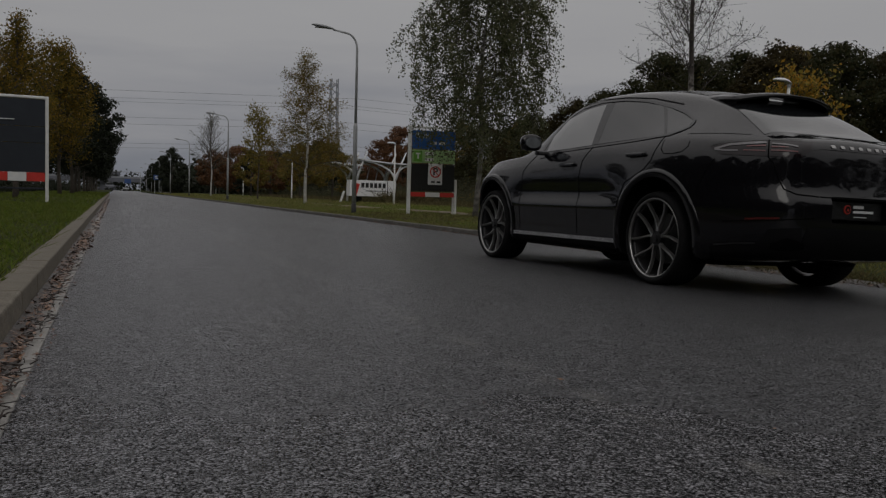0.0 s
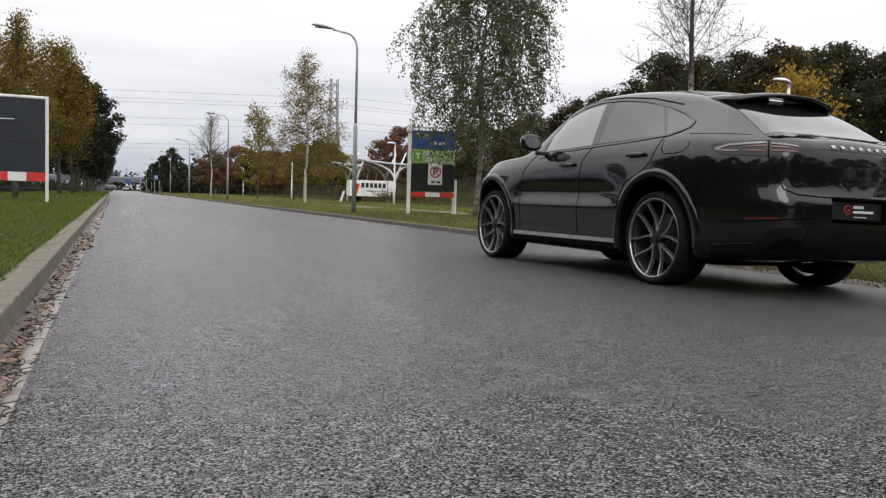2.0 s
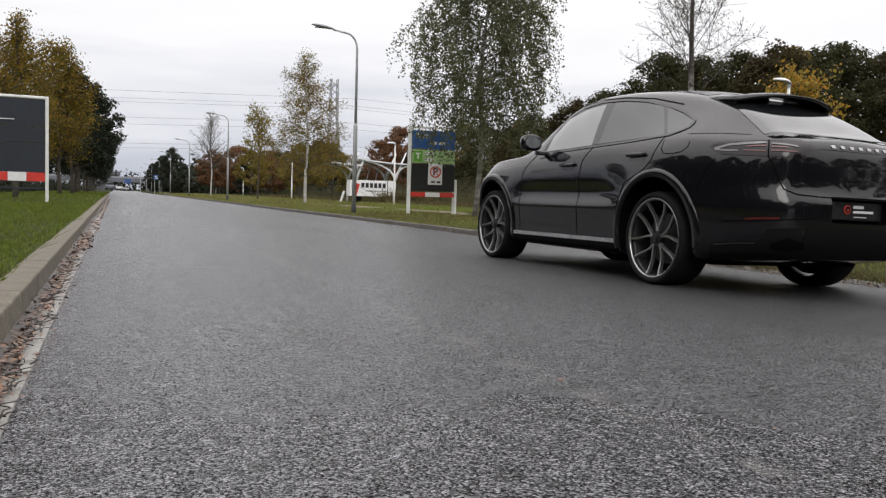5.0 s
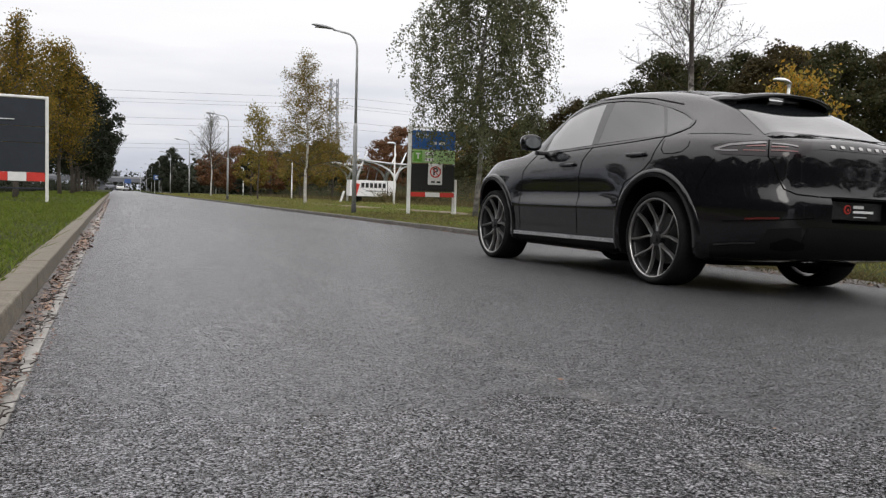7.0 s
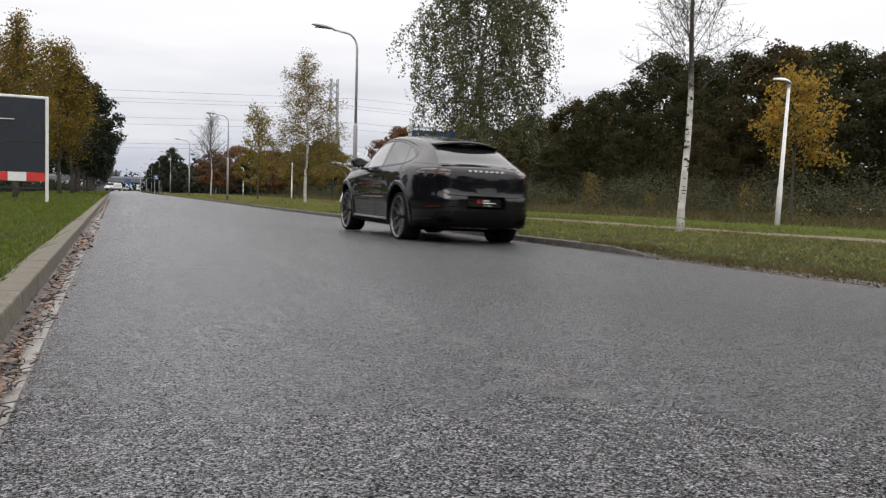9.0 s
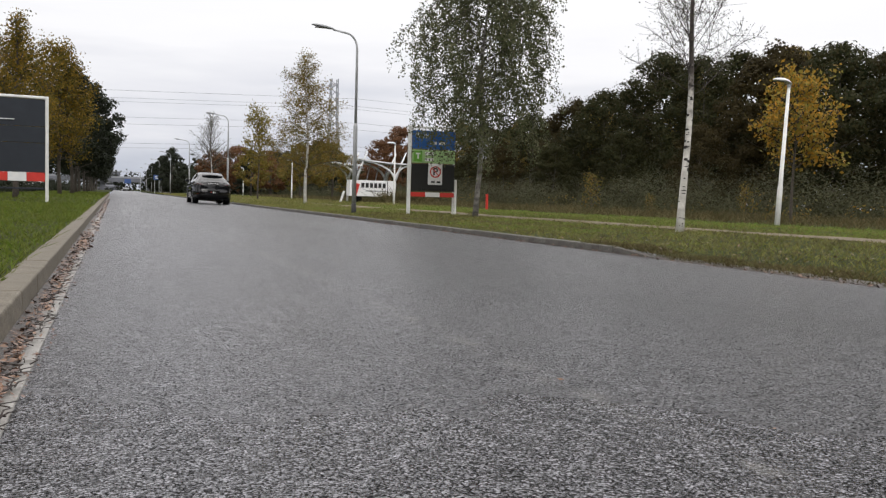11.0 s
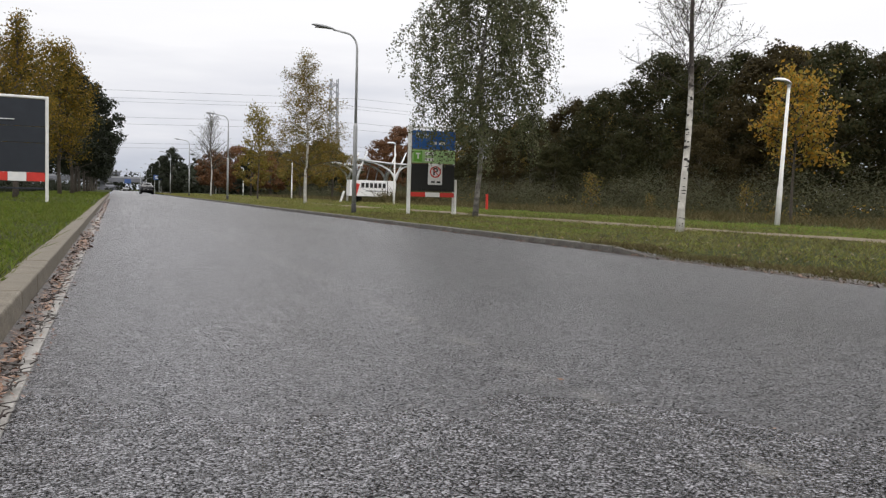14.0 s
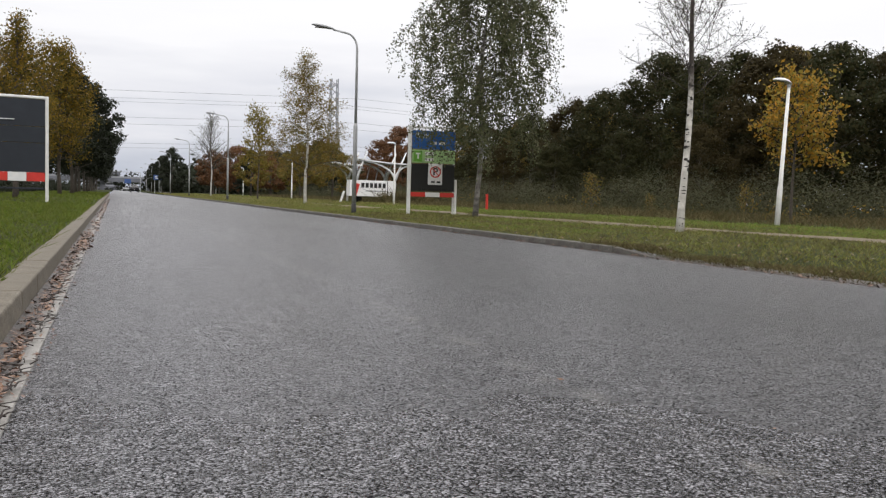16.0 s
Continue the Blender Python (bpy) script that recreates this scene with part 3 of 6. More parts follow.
def town_sign():
    """The place-name board on two white posts, seen from the road."""
    t = thing("town_sign", pose(9.24, 27.08, 0.09, 0, 0, -3), "blue town sign, green zone sign and no-parking plate on posts", "road sign")
    part("post", box((0.11, 0.11, 3.3), (0, 0, 1.33), 0.02), M["white_post"], t)
    part("post", box((0.08, 0.08, 1.5), (1.66, 0, 0.46), 0.02), M["white_post"], t)
    part("post", box((0.06, 0.06, 3.2), (1.60, 0.08, 1.3), 0.02), M["white_post"], t)
    part("top_rail", box((1.66, 0.07, 0.07), (0.86, 0, 2.93), 0.012), M["white_post"], t)
    blue = part("blue_board", box((1.52, 0.05, 0.62), (0.84, -0.02, 2.52), 0.01), M["sign_blue"], t)
    write("Berk", 0.25, M["sign_white"], blue, pose(0.42, -0.054, 2.66, 90, 0, 0))
    for i in range(2):
        part("text_bar", box((0.22, 0.012, 0.09), (0.82 + 0.3 * i, -0.05, 2.42)), M["sign_white"], blue)
    green = part("green_board", box((1.52, 0.05, 0.44), (0.84, -0.02, 1.96), 0.01), M["sign_green"], t)
    part("dark_panel", box((0.30, 0.02, 0.36), (0.28, -0.05, 1.96)), M["sign_green_dark"], green)
    part("tee_bar", box((0.16, 0.02, 0.05), (0.28, -0.062, 2.05)), M["sign_white"], green)
    part("tee_stem", box((0.05, 0.02, 0.16), (0.28, -0.062, 1.95)), M["sign_white"], green)
    for i in range(2):
        part("text_bar", box((0.30, 0.012, 0.11), (0.68, -0.05, 2.06 - 0.2 * i)), M["sign_white"], green)
    part("dark_board", box((1.52, 0.05, 0.86), (0.84, 0.0, 1.28), 0.01), M["sign_black"], t, "black lower panel")
    plate = part("no_parking_plate", box((0.50, 0.03, 0.72), (0.90, -0.06, 1.37), 0.02), M["sign_white"], t, "white plate with a crossed letter in a red ring")
    ring = bmesh.new()
    bmesh.ops.create_circle(ring, segments=32, radius=0.195)
    outer = list(ring.verts)
    inner = [ring.verts.new(v.co * 0.80) for v in outer]
    for i in range(32):
        ring.faces.new((outer[i], outer[(i + 1) % 32], inner[(i + 1) % 32], inner[i]))
    ex = bmesh.ops.extrude_face_region(ring, geom=ring.faces[:])
    bmesh.ops.translate(ring, vec=(0, 0, 0.01), verts=[g for g in ex["geom"] if isinstance(g, bmesh.types.BMVert)])
    bmesh.ops.transform(ring, matrix=pose(0.90, -0.077, 1.45, 90, 0, 0), verts=ring.verts)
    part("ring", ring, M["sign_red"], plate)
    write("P", 0.34, M["sign_black"], plate, pose(0.90, -0.08, 1.45, 90, 0, 0), bold=0.008)
    part("slash", box((0.34, 0.01, 0.026), (0.90, -0.088, 1.45), 0, pose(0, 0, 0, 0, 45, 0)), M["sign_red"], plate)
    for i in range(2):
        part("pictogram", box((0.13, 0.01, 0.06), (0.82 + 0.2 * i, -0.08, 1.11)), M["sign_black"], plate)
    part("cross_rail", box((1.66, 0.06, 0.06), (0.83, 0.02, 0.83), 0.01), M["sign_black"], t)
    red_white_band(t, 0.06, 1.60, 0.68)
    return t


def sign_back():
    """The matching board on the other verge."""
    t = thing("town_sign", pose(-2.17, 32.5, 0.1, 0, 0, 4), "dark grey sign board, white frame, red and white band", "road sign")
    w = 2.3
    part("post", box((0.11, 0.11, 3.8), (0, 0, 1.75), 0.03), M["white_post"], t)
    part("post", box((0.11, 0.11, 3.8), (-w, 0, 1.75), 0.03), M["white_post"], t)
    part("top_rail", box((w + 0.11, 0.10, 0.10), (-w / 2, 0, 3.62), 0.03), M["white_post"], t)
    for i, (z0, z1) in enumerate(((1.06, 2.06), (2.07, 2.62), (2.63, 3.56))):
        part("panel", box((w - 0.11, 0.05, z1 - z0 - 0.006), (-w / 2, -0.012 * (i % 2), (z0 + z1) / 2), 0.006), M["sign_back"], t)
    part("light_strip", box((0.9, 0.02, 0.025), (-1.45, -0.045, 2.84)), M["sign_white"], t)
    ww = 0.58
    for i in range(3):
        part("band_board", box((ww - 0.006, 0.03, 0.30), (-0.06 - ww * (i + 0.5), -0.03, 0.90), 0.004), M["sign_white" if i == 1 else "sign_red"], t,
             "white board" if i == 1 else "red board")
    part("cross_rail", box((w, 0.05, 0.06), (-w / 2, 0.02, 0.5), 0.01), M["sign_back"], t)
    part("band_board", box((0.5, 0.03, 0.30), (-2.06, -0.03, 0.90), 0.004), M["sign_white"], t, "white board")
    return t


def shelter():
    """White shelter with winged roofs and a printed banner beneath."""
    t = thing("canopy_shelter", pose(19.05, 66, 0.15), "white shelter with curved wing roofs on branching supports", "shelter")

    def arc(x0, z0, x1, z1, sag, n=10):
        return [(x0 + (x1 - x0) * i / n, z0 + (z1 - z0) * i / n + sag * math.sin(math.pi * i / n)) for i in range(n + 1)]

    def sheet(line, y0, y1, thick):
        bm = bmesh.new()
        rows = [[bm.verts.new((x, y, z + dz)) for y, dz in ((y0, 0), (y1, 0), (y1, thick), (y0, thick))] for x, z in line]
        for a, b in zip(rows, rows[1:]):
            for k in range(4):
                bm.faces.new((a[k], b[k], b[(k + 1) % 4], a[(k + 1) % 4]))
        bm.faces.new(rows[0])
        bm.faces.new(list(reversed(rows[-1])))
        return bm

    def quarter(x0, z0, x1, z1, n=10):
        """From a level tip down into an upright column."""
        return [(x0 + (x1 - x0) * math.sin(math.pi / 2 * i / n), z1 + (z0 - z1) * math.cos(math.pi / 2 * i / n)) for i in range(n + 1)]

    for line in (quarter(-3.3, 2.98, -1.35, 1.75), quarter(-1.3, 3.3, 1.85, 1.75), quarter(3.3, 3.05, 1.85, 1.75)):
        for y in (-1.3, 1.3):
            n = len(line)
            part("arm", tube([(x, y, z) for x, z in line], [0.05 + 0.055 * i / (n - 1) for i in range(n)], 8), M["roof_white"], t, "", True)
    for line in (arc(-3.25, 3.05, -0.9, 2.85, -0.06), arc(-1.3, 3.40, 3.3, 3.10, -0.10)):
        part("roof_sheet", sheet(line, -1.5, 1.6, 0.05), M["lamp_grey"], t)
        part("roof_edge", sheet([(x, z - 0.02) for x, z in line], -1.56, -1.504, 0.10), M["roof_white"], t, "white roof edge")
    for x in (-1.35, 1.85):
        for y in (-1.3, 1.3):
            part("column", tube([(x, y, -0.3), (x, y, 1.85)], [0.10, 0.08], 8), M["roof_white"], t, "", True)
            part("fin", tube([(x + 0.05, y, 1.8), (x + 0.45, y, 3.0), (x + 0.9, y, 4.05)], [0.10, 0.08, 0.04], 6), M["roof_white"], t, "", True)
    for i in range(4):
        x = -0.6 + 0.75 * i
        part("strut", tube([(x, 1.2, 1.5), (x + 0.4, 1.2, 3.2)], [0.045, 0.045], 6), M["lamp_grey"], t)
    b = thing("banner_trailer", pose(18.5, 63.0, 0.1), "white advertising trailer printed in black under the canopy", "trailer")
    part("panel", box((3.5, 0.9, 1.22), (0, 0.4, 1.15), 0.02), M["banner"], b)
    for i in range(6):
        part("print_bar", box((0.24, 0.02, 0.36), (-0.73 + 0.34 * i, -0.06, 1.38)), M["sign_black"], b)
    part("red_mark", box((0.36, 0.02, 0.95), (-1.28, -0.06, 1.05), 0, pose(0, 0, 0, 0, 16, 0)), M["sign_red"], b)
    part("print_bar", box((1.6, 0.02, 0.09), (0.3, -0.06, 0.95)), M["lamp_grey"], b)
    part("divider", box((0.05, 0.03, 1.15), (1.25, -0.06, 1.15)), M["sign_back"], b)
    for x in (-1.0, 1.0):
        part("wheel", cylinder_at(0.3, 0.2, (x, 0.4, 0.3)), M["rubber"], b)
    f = thing("marker_post", pose(15.9, 62.5, 0.1, 0, 18, 0), "small tilted white marker post in the grass", "post")
    part("post", box((0.16, 0.1, 0.95), (0, 0, 0.45), 0.02), M["white_post"], f)
    r = thing("marker_post", pose(16.9, 38.4, 0.15), "slim red marker post behind the birch", "post")
    part("post", box((0.11, 0.10, 0.85), (0.3, 0, 0.35), 0.02), M["sign_red"], r)


def cylinder_at(radius, depth, at):
    bm = bmesh.new()
    bmesh.ops.create_cone(bm, cap_ends=True, segments=20, radius1=radius, radius2=radius, depth=depth)
    bmesh.ops.transform(bm, matrix=pose(*at, 90, 0, 0), verts=bm.verts)
    return bm


def plain_vehicle(m, length, width, height, paint, label, category, van=False):
    """A simple road vehicle for the far end of the street: front towards local -y."""
    t = thing("van" if van else "car", m, label, category)
    prof = ([(-0.5, 0.35), (-0.5, 0.52), (-0.36, 0.58), (-0.24, 0.98), (-0.1, 1.0), (0.48, 0.97), (0.5, 0.35)] if van
            else [(-0.5, 0.38), (-0.49, 0.55), (-0.25, 0.64), (-0.10, 0.98), (0.05, 1.0), (0.25, 0.97), (0.44, 0.70), (0.5, 0.62), (0.5, 0.36)])
    bm = bmesh.new()
    rows = []
    for s, k in ((-1, 0.82), (-1, 1.0), (1, 1.0), (1, 0.82)):
        rows.append([bm.verts.new((s * width / 2 * (k if z > 0.7 or k == 1.0 else 0.96), y * length * (1 if k == 1 else 0.985), (z if z < 0.4 else (z if k < 1 else min(z, 0.72))) * height)) for y, z in prof])
    n = len(prof)
    for a, b in zip(rows, rows[1:]):
        for i in range(n):
            bm.faces.new((a[i], a[(i + 1) % n], b[(i + 1) % n], b[i]))
    bm.faces.new(rows[0])
    bm.faces.new(list(reversed(rows[-1])))
    part("body", bm, paint, t)
    part("windscreen", box((width * 0.76, 0.30, height * 0.26), (0, -length * (0.305 if van else 0.20), height * 0.80), 0.03), M["window"], t)
    for s in (-1, 1):
        part("side_window", box((0.03, length * 0.4, height * 0.2), (s * width * 0.42, 0.0, height * 0.84), 0.01), M["window"], t)
        part("lamp", box((0.3, 0.06, 0.14), (s * width * 0.34, -length * 0.5, height * 0.44), 0.02), M["lens_clear"], t)
        for y in (-0.32, 0.32):
            w = cylinder_at(0.32, 0.2, (0, 0, 0))
            bmesh.ops.transform(w, matrix=pose(s * width * 0.42, y * length, 0.32, 0, 0, 90), verts=w.verts)
            part("wheel", w, M["rubber"], t)
    return t


def far_end():
    """What closes the street: a low viaduct, panels, a blue sign and trees."""
    v = thing("viaduct", pose(0, 330, 0), "distant grey-brown viaduct across the end of the street", "viaduct")
    part("deck", box((90, 6, 1.4), (-20, 0, 3.9), 0.05), M["far_wall"], v)
    for x in (-50, -34, -18, -4, 12):
        part("pier", box((1.4, 2.2, 3.6), (x, 0, 1.5), 0.05), M["far_wall"], v)
    part("blue_panel", box((2.2, 0.3, 1.6), (4.6, -3.4, 3.5), 0.02), M["far_blue"], v)
    part("rail", box((90, 0.2, 0.6), (-20, -2.8, 4.9), 0.02), M["lattice"], v)
    h = thing("far_building", pose(-4, 400, 0), "distant pale block behind the viaduct", "building")
    part("wall", box((13, 10, 8), (0, 0, 4)), M["far_wall"], h)
    part("roof", box((13.6, 10.6, 0.5), (0, 0, 8.2), 0.05), M["lattice"], h)
    for i in range(4):
        for j in range(2):
            part("window", box((1.8, 0.2, 1.4), (-4.8 + 3.2 * i, -5.05, 3 + 3.2 * j)), M["window"], h)
    g = thing("direction_sign", pose(8.3, 182, 0.1), "blue direction sign on two steel poles", "road sign")
    part("board", box((1.7, 0.08, 0.95), (0, 0, 3.1), 0.02), M["far_blue"], g)
    for x in (-0.6, 0.6):
        part("pole", tube([(x, 0.1, -0.2), (x, 0.1, 3.5)], [0.05, 0.05], 8), M["steel"], g)
    for i in range(2):
        part("text_bar", box((1.1, 0.02, 0.12), (0, -0.06, 2.95 + 0.3 * i)), M["sign_white"], g)
    rng = np.random.default_rng(29)
    pts = [np.array([rng.uniform(-90, 110), 345 + rng.uniform(0, 8), rng.uniform(0, 4.6)]) + rng.normal(size=(40, 3)) * 1.6 for _ in range(220)]
    pts += [np.array([13 + rng.uniform(0, 26), 215 + rng.uniform(0, 110), rng.uniform(0, 1) ** 1.3 * 6.0]) + rng.normal(size=(40, 3)) * 1.5 for _ in range(420)]
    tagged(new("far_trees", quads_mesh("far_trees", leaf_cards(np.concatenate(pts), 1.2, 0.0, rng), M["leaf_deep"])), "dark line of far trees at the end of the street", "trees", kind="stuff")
    s = thing("signal_gantry", pose(5.0, 300, 0), "distant traffic signals on a thin gantry", "traffic signal")
    part("pole", tube([(3.2, 0, 0), (3.2, 0, 6.2), (-5, 0, 6.4)], [0.12, 0.10, 0.07], 8), M["steel"], s)
    for x in (-4.4, 0.2):
        part("signal_head", box((0.5, 0.3, 1.2), (x, -0.2, 5.9), 0.04), M["sign_black"], s)
    plain_vehicle(pose(-1.4, 300, 0.03), 8.5, 2.5, 3.0, M["far_wall"], "distant brown lorry at the junction", "lorry", True)
    plain_vehicle(pose(3.6, 290, 0.03, 0, 0, 180), 4.3, 1.8, 1.5, M["lamp_grey"], "distant grey car at the junction", "car")
    plain_vehicle(pose(12.5, 262, 0.1, 0, 0, 85), 4.4, 1.8, 1.5, M["sign_white"], "white car parked beyond the far verge", "car")
    plain_vehicle(pose(17.5, 262, 0.1, 0, 0, 95), 4.4, 1.8, 1.5, M["lamp_grey"], "grey car parked beyond the far verge", "car")


# ---------- the car: f forward from the rear axle, l to its left, z up; local x = -l, y = f ----------
def spline(table, f):
    """Smooth interpolation (monotone cubic) in a table of (f, value)."""
    xs = [a for a, _ in table]
    ys = [b for _, b in table]
    if f <= xs[0]:
        return ys[0]
    if f >= xs[-1]:
        return ys[-1]
    i = max(k for k in range(len(xs)) if xs[k] <= f)
    i = min(i, len(xs) - 2)
    d = [(ys[k + 1] - ys[k]) / (xs[k + 1] - xs[k]) for k in range(len(xs) - 1)]

    def slope(k):
        if k == 0:
            return d[0]
        if k == len(xs) - 1:
            return d[-1]
        if d[k - 1] * d[k] <= 0:
            return 0.0
        return 2 * d[k - 1] * d[k] / (d[k - 1] + d[k])

    h = xs[i + 1] - xs[i]
    u = (f - xs[i]) / h
    a, b = slope(i), slope(i + 1)
    return (ys[i] * (1 + 2 * u) * (1 - u) ** 2 + h * a * u * (1 - u) ** 2 + ys[i + 1] * u * u * (3 - 2 * u) + h * b * u * u * (u - 1))


TOP = [(-1.10, 1.12), (-1.05, 1.175), (-0.95, 1.187), (-0.6, 1.395), (-0.35, 1.505), (-0.1, 1.59), (0.4, 1.675), (0.9, 1.70), (1.3, 1.695), (1.6, 1.66), (1.9, 1.565), (2.15, 1.42),
       (2.4, 1.25), (2.55, 1.165), (2.9, 1.14), (3.3, 1.08), (3.55, 1.0), (3.72, 0.88), (3.80, 0.76)]
RAIL_Z = [(-1.10, 1.10), (-0.95, 1.165), (-0.6, 1.315), (-0.35, 1.412), (-0.1, 1.475), (0.2, 1.545), (0.55, 1.60), (0.9, 1.635), (1.25, 1.645), (1.6, 1.605), (1.8, 1.53), (2.0, 1.42), (2.2, 1.30),
          (2.45, 1.15), (2.6, 1.13), (3.3, 1.06), (3.55, 0.985), (3.72, 0.87), (3.80, 0.755)]
RAIL_W = [(-1.10, 0.50), (-0.95, 0.57), (-0.6, 0.575), (-0.35, 0.565), (0.0, 0.58), (0.9, 0.615), (1.7, 0.645), (2.05, 0.69), (2.4, 0.72), (3.3, 0.64), (3.8, 0.42)]
BELT_Z = [(-1.10, 1.06), (-0.8, 1.12), (-0.3, 1.175), (0.0, 1.19), (0.5, 1.175), (1.0, 1.155), (2.0, 1.125), (2.5, 1.105), (2.9, 1.09), (3.2, 1.055), (3.5, 0.97), (3.7, 0.86), (3.80, 0.72)]
BELT_W = [(-1.10, 0.63), (-1.03, 0.70), (-0.92, 0.77), (-0.75, 0.835), (-0.5, 0.88), (-0.2, 0.90), (0.3, 0.90), (1.0, 0.90), (2.0, 0.885), (2.6, 0.885), (3.0, 0.865), (3.4, 0.78), (3.65, 0.66), (3.8, 0.47)]
WIDE = [(-1.10, 0.665), (-1.05, 0.735), (-0.95, 0.82), (-0.8, 0.89), (-0.6, 0.945), (-0.3, 0.98), (0.0, 0.99), (0.6, 0.972), (1.4, 0.965), (2.3, 0.975), (2.9, 0.985), (3.3, 0.955), (3.6, 0.86), (3.8, 0.62)]
LOW_Z = [(-1.10, 0.29), (-0.8, 0.25), (-0.4, 0.22), (0.5, 0.20), (2.3, 0.20), (3.0, 0.20), (3.6, 0.21), (3.8, 0.27)]


def body_section(f):
    top, rz, rw, bz, bw, w, lz = (spline(t, f) for t in (TOP, RAIL_Z, RAIL_W, BELT_Z, BELT_W, WIDE, LOW_Z))
    rz, bz = min(rz, top - 0.012), min(bz, top - 0.03)
    mid = 0.55 * bz + 0.45 * rz
    mw = bw + (rw - bw) * 0.42 + 0.012
    door = max(0.0, min(1.0, (f - 0.45) / 0.25, (2.45 - f) / 0.25))
    tall = min(1.0, bz / 0.95)
    return [(0.0, lz), (w * 0.62, lz), (w * 0.94, lz + 0.01), (w * 0.975, lz + 0.09), (w * (0.982 - 0.006 * door), 0.46 * tall), (w * (0.995 + 0.002 * door), 0.60 * tall), (w * (0.998 - 0.002 * door), 0.635 * tall),
            (w * (0.999 - 0.034 * door), 0.70 * tall), (w * (1.0 - 0.030 * door), 0.775 * tall), (w * (0.999 - 0.020 * door), 0.84 * tall), (w * (0.990 - 0.006 * door), bz - 0.14),
            (bw + 0.022, bz - 0.035), (bw, bz), (mw, mid), (rw + 0.02, rz), (rw - 0.05, rz + 0.55 * (top - rz)), (rw * 0.5, rz + 0.88 * (top - rz)), (0.0, top)]


def bow(f, l, z):
    """Rounds the tail and the nose in plan, and leans the tail in."""
    if f < -0.3:
        k = min(1.0, (-0.3 - f) / 0.75)
        f += k * 0.12 * (abs(l) / 0.95) ** 2.0
        f -= k * 0.05 * max(0.0, min(1.0, (0.80 - z) / 0.10)) * max(0.0, min(1.0, (z - 0.25) / 0.2))
        f += k * 0.03 * max(0.0, (0.42 - z) / 0.2)
    if f > 3.0:
        k = min(1.0, (f - 3.0) / 0.7)
        f -= k * 0.30 * (abs(l) / 0.95) ** 2.4
    return f, l, z


def body_mesh():
    stations = [-1.147, -1.145, -1.14, -1.13, -1.115, -1.10, -1.06, -1.0, -0.92, -0.8, -0.65, -0.5, -0.35, -0.2, 0.0, 0.2, 0.45, 0.7, 0.95, 1.2, 1.45, 1.7, 1.9, 2.1, 2.3, 2.42, 2.55, 2.75, 2.95, 3.15, 3.35, 3.5, 3.62, 3.72, 3.79, 3.82]
    bm = bmesh.new()
    rings = []
    for f in stations:
        sec = body_section(max(-1.10, min(3.80, f)))
        if f < -1.10 or f >= 3.81:
            # the tail closes in shrinking rings, so that it stays rounded
            k = {-1.115: 0.94, -1.13: 0.82, -1.14: 0.62, -1.145: 0.36, -1.147: 0.12}.get(f, 0.90)
            cz = 0.70 if f < 0 else 0.5
            sec = [(l * k, cz + (z - cz) * k) for l, z in sec]
        full = [(l, z) for l, z in sec] + [(-l, z) for l, z in reversed(sec[1:-1])]
        ring = []
        for l, z in full:
            ff, ll, zz = bow(f, l, z)
            ring.append(bm.verts.new((-ll, ff, zz)))
        rings.append(ring)
    n = len(rings[0])
    for a, b in zip(rings, rings[1:]):
        for i in range(n):
            bm.faces.new((a[i], a[(i + 1) % n], b[(i + 1) % n], b[i]))
    for ring in (rings[0], rings[-1]):
        h = n // 2
        for i in range(h):
            if i == 0:
                bm.faces.new((ring[0], ring[1], ring[n - 1]))
            elif i == h - 1:
                bm.faces.new((ring[i], ring[i + 1], ring[n - i]))
            else:
                bm.faces.new((ring[i], ring[i + 1], ring[n - i - 1], ring[n - i]))
    bmesh.ops.recalc_face_normals(bm, faces=bm.faces)
    return bm


def finished(bm, materials, sub=2, cutters=()):
    """Applies subdivision and cuts, and gives back a plain mesh."""
    me = bpy.data.meshes.new("raw")
    bm.to_mesh(me)
    bm.free()
    for m in materials:
        me.materials.append(m)
    ob = bpy.data.objects.new("raw", me)
    scene.collection.objects.link(ob)
    if sub:
        s = ob.modifiers.new("s", "SUBSURF")
        s.levels = s.render_levels = sub
    tools = []
    for c in cutters:
        cm = bpy.data.meshes.new("cut")
        c.to_mesh(cm)
        c.free()
        cm.materials.append(materials[-1])
        co = bpy.data.objects.new("cut", cm)
        scene.collection.objects.link(co)
        tools.append(co)
        md = ob.modifiers.new("b", "BOOLEAN")
        md.object, md.operation, md.solver, md.material_mode = co, "DIFFERENCE", "EXACT", "TRANSFER"
    bpy.context.view_layer.update()
    out = bpy.data.meshes.new_from_object(ob.evaluated_get(bpy.context.evaluated_depsgraph_get()))
    for o in (ob, *tools):
        bpy.data.objects.remove(o)
    return out


def cylinder(radius, depth, m, segments=40, radius2=None):
    bm = bmesh.new()
    bmesh.ops.create_cone(bm, cap_ends=True, segments=segments, radius1=radius, radius2=radius if radius2 is None else radius2, depth=depth)
    bmesh.ops.transform(bm, matrix=m, verts=bm.verts)
    return bm


AXLES = (0.0, 2.895)
WHEEL_R, ARCH_R = 0.376, 0.480


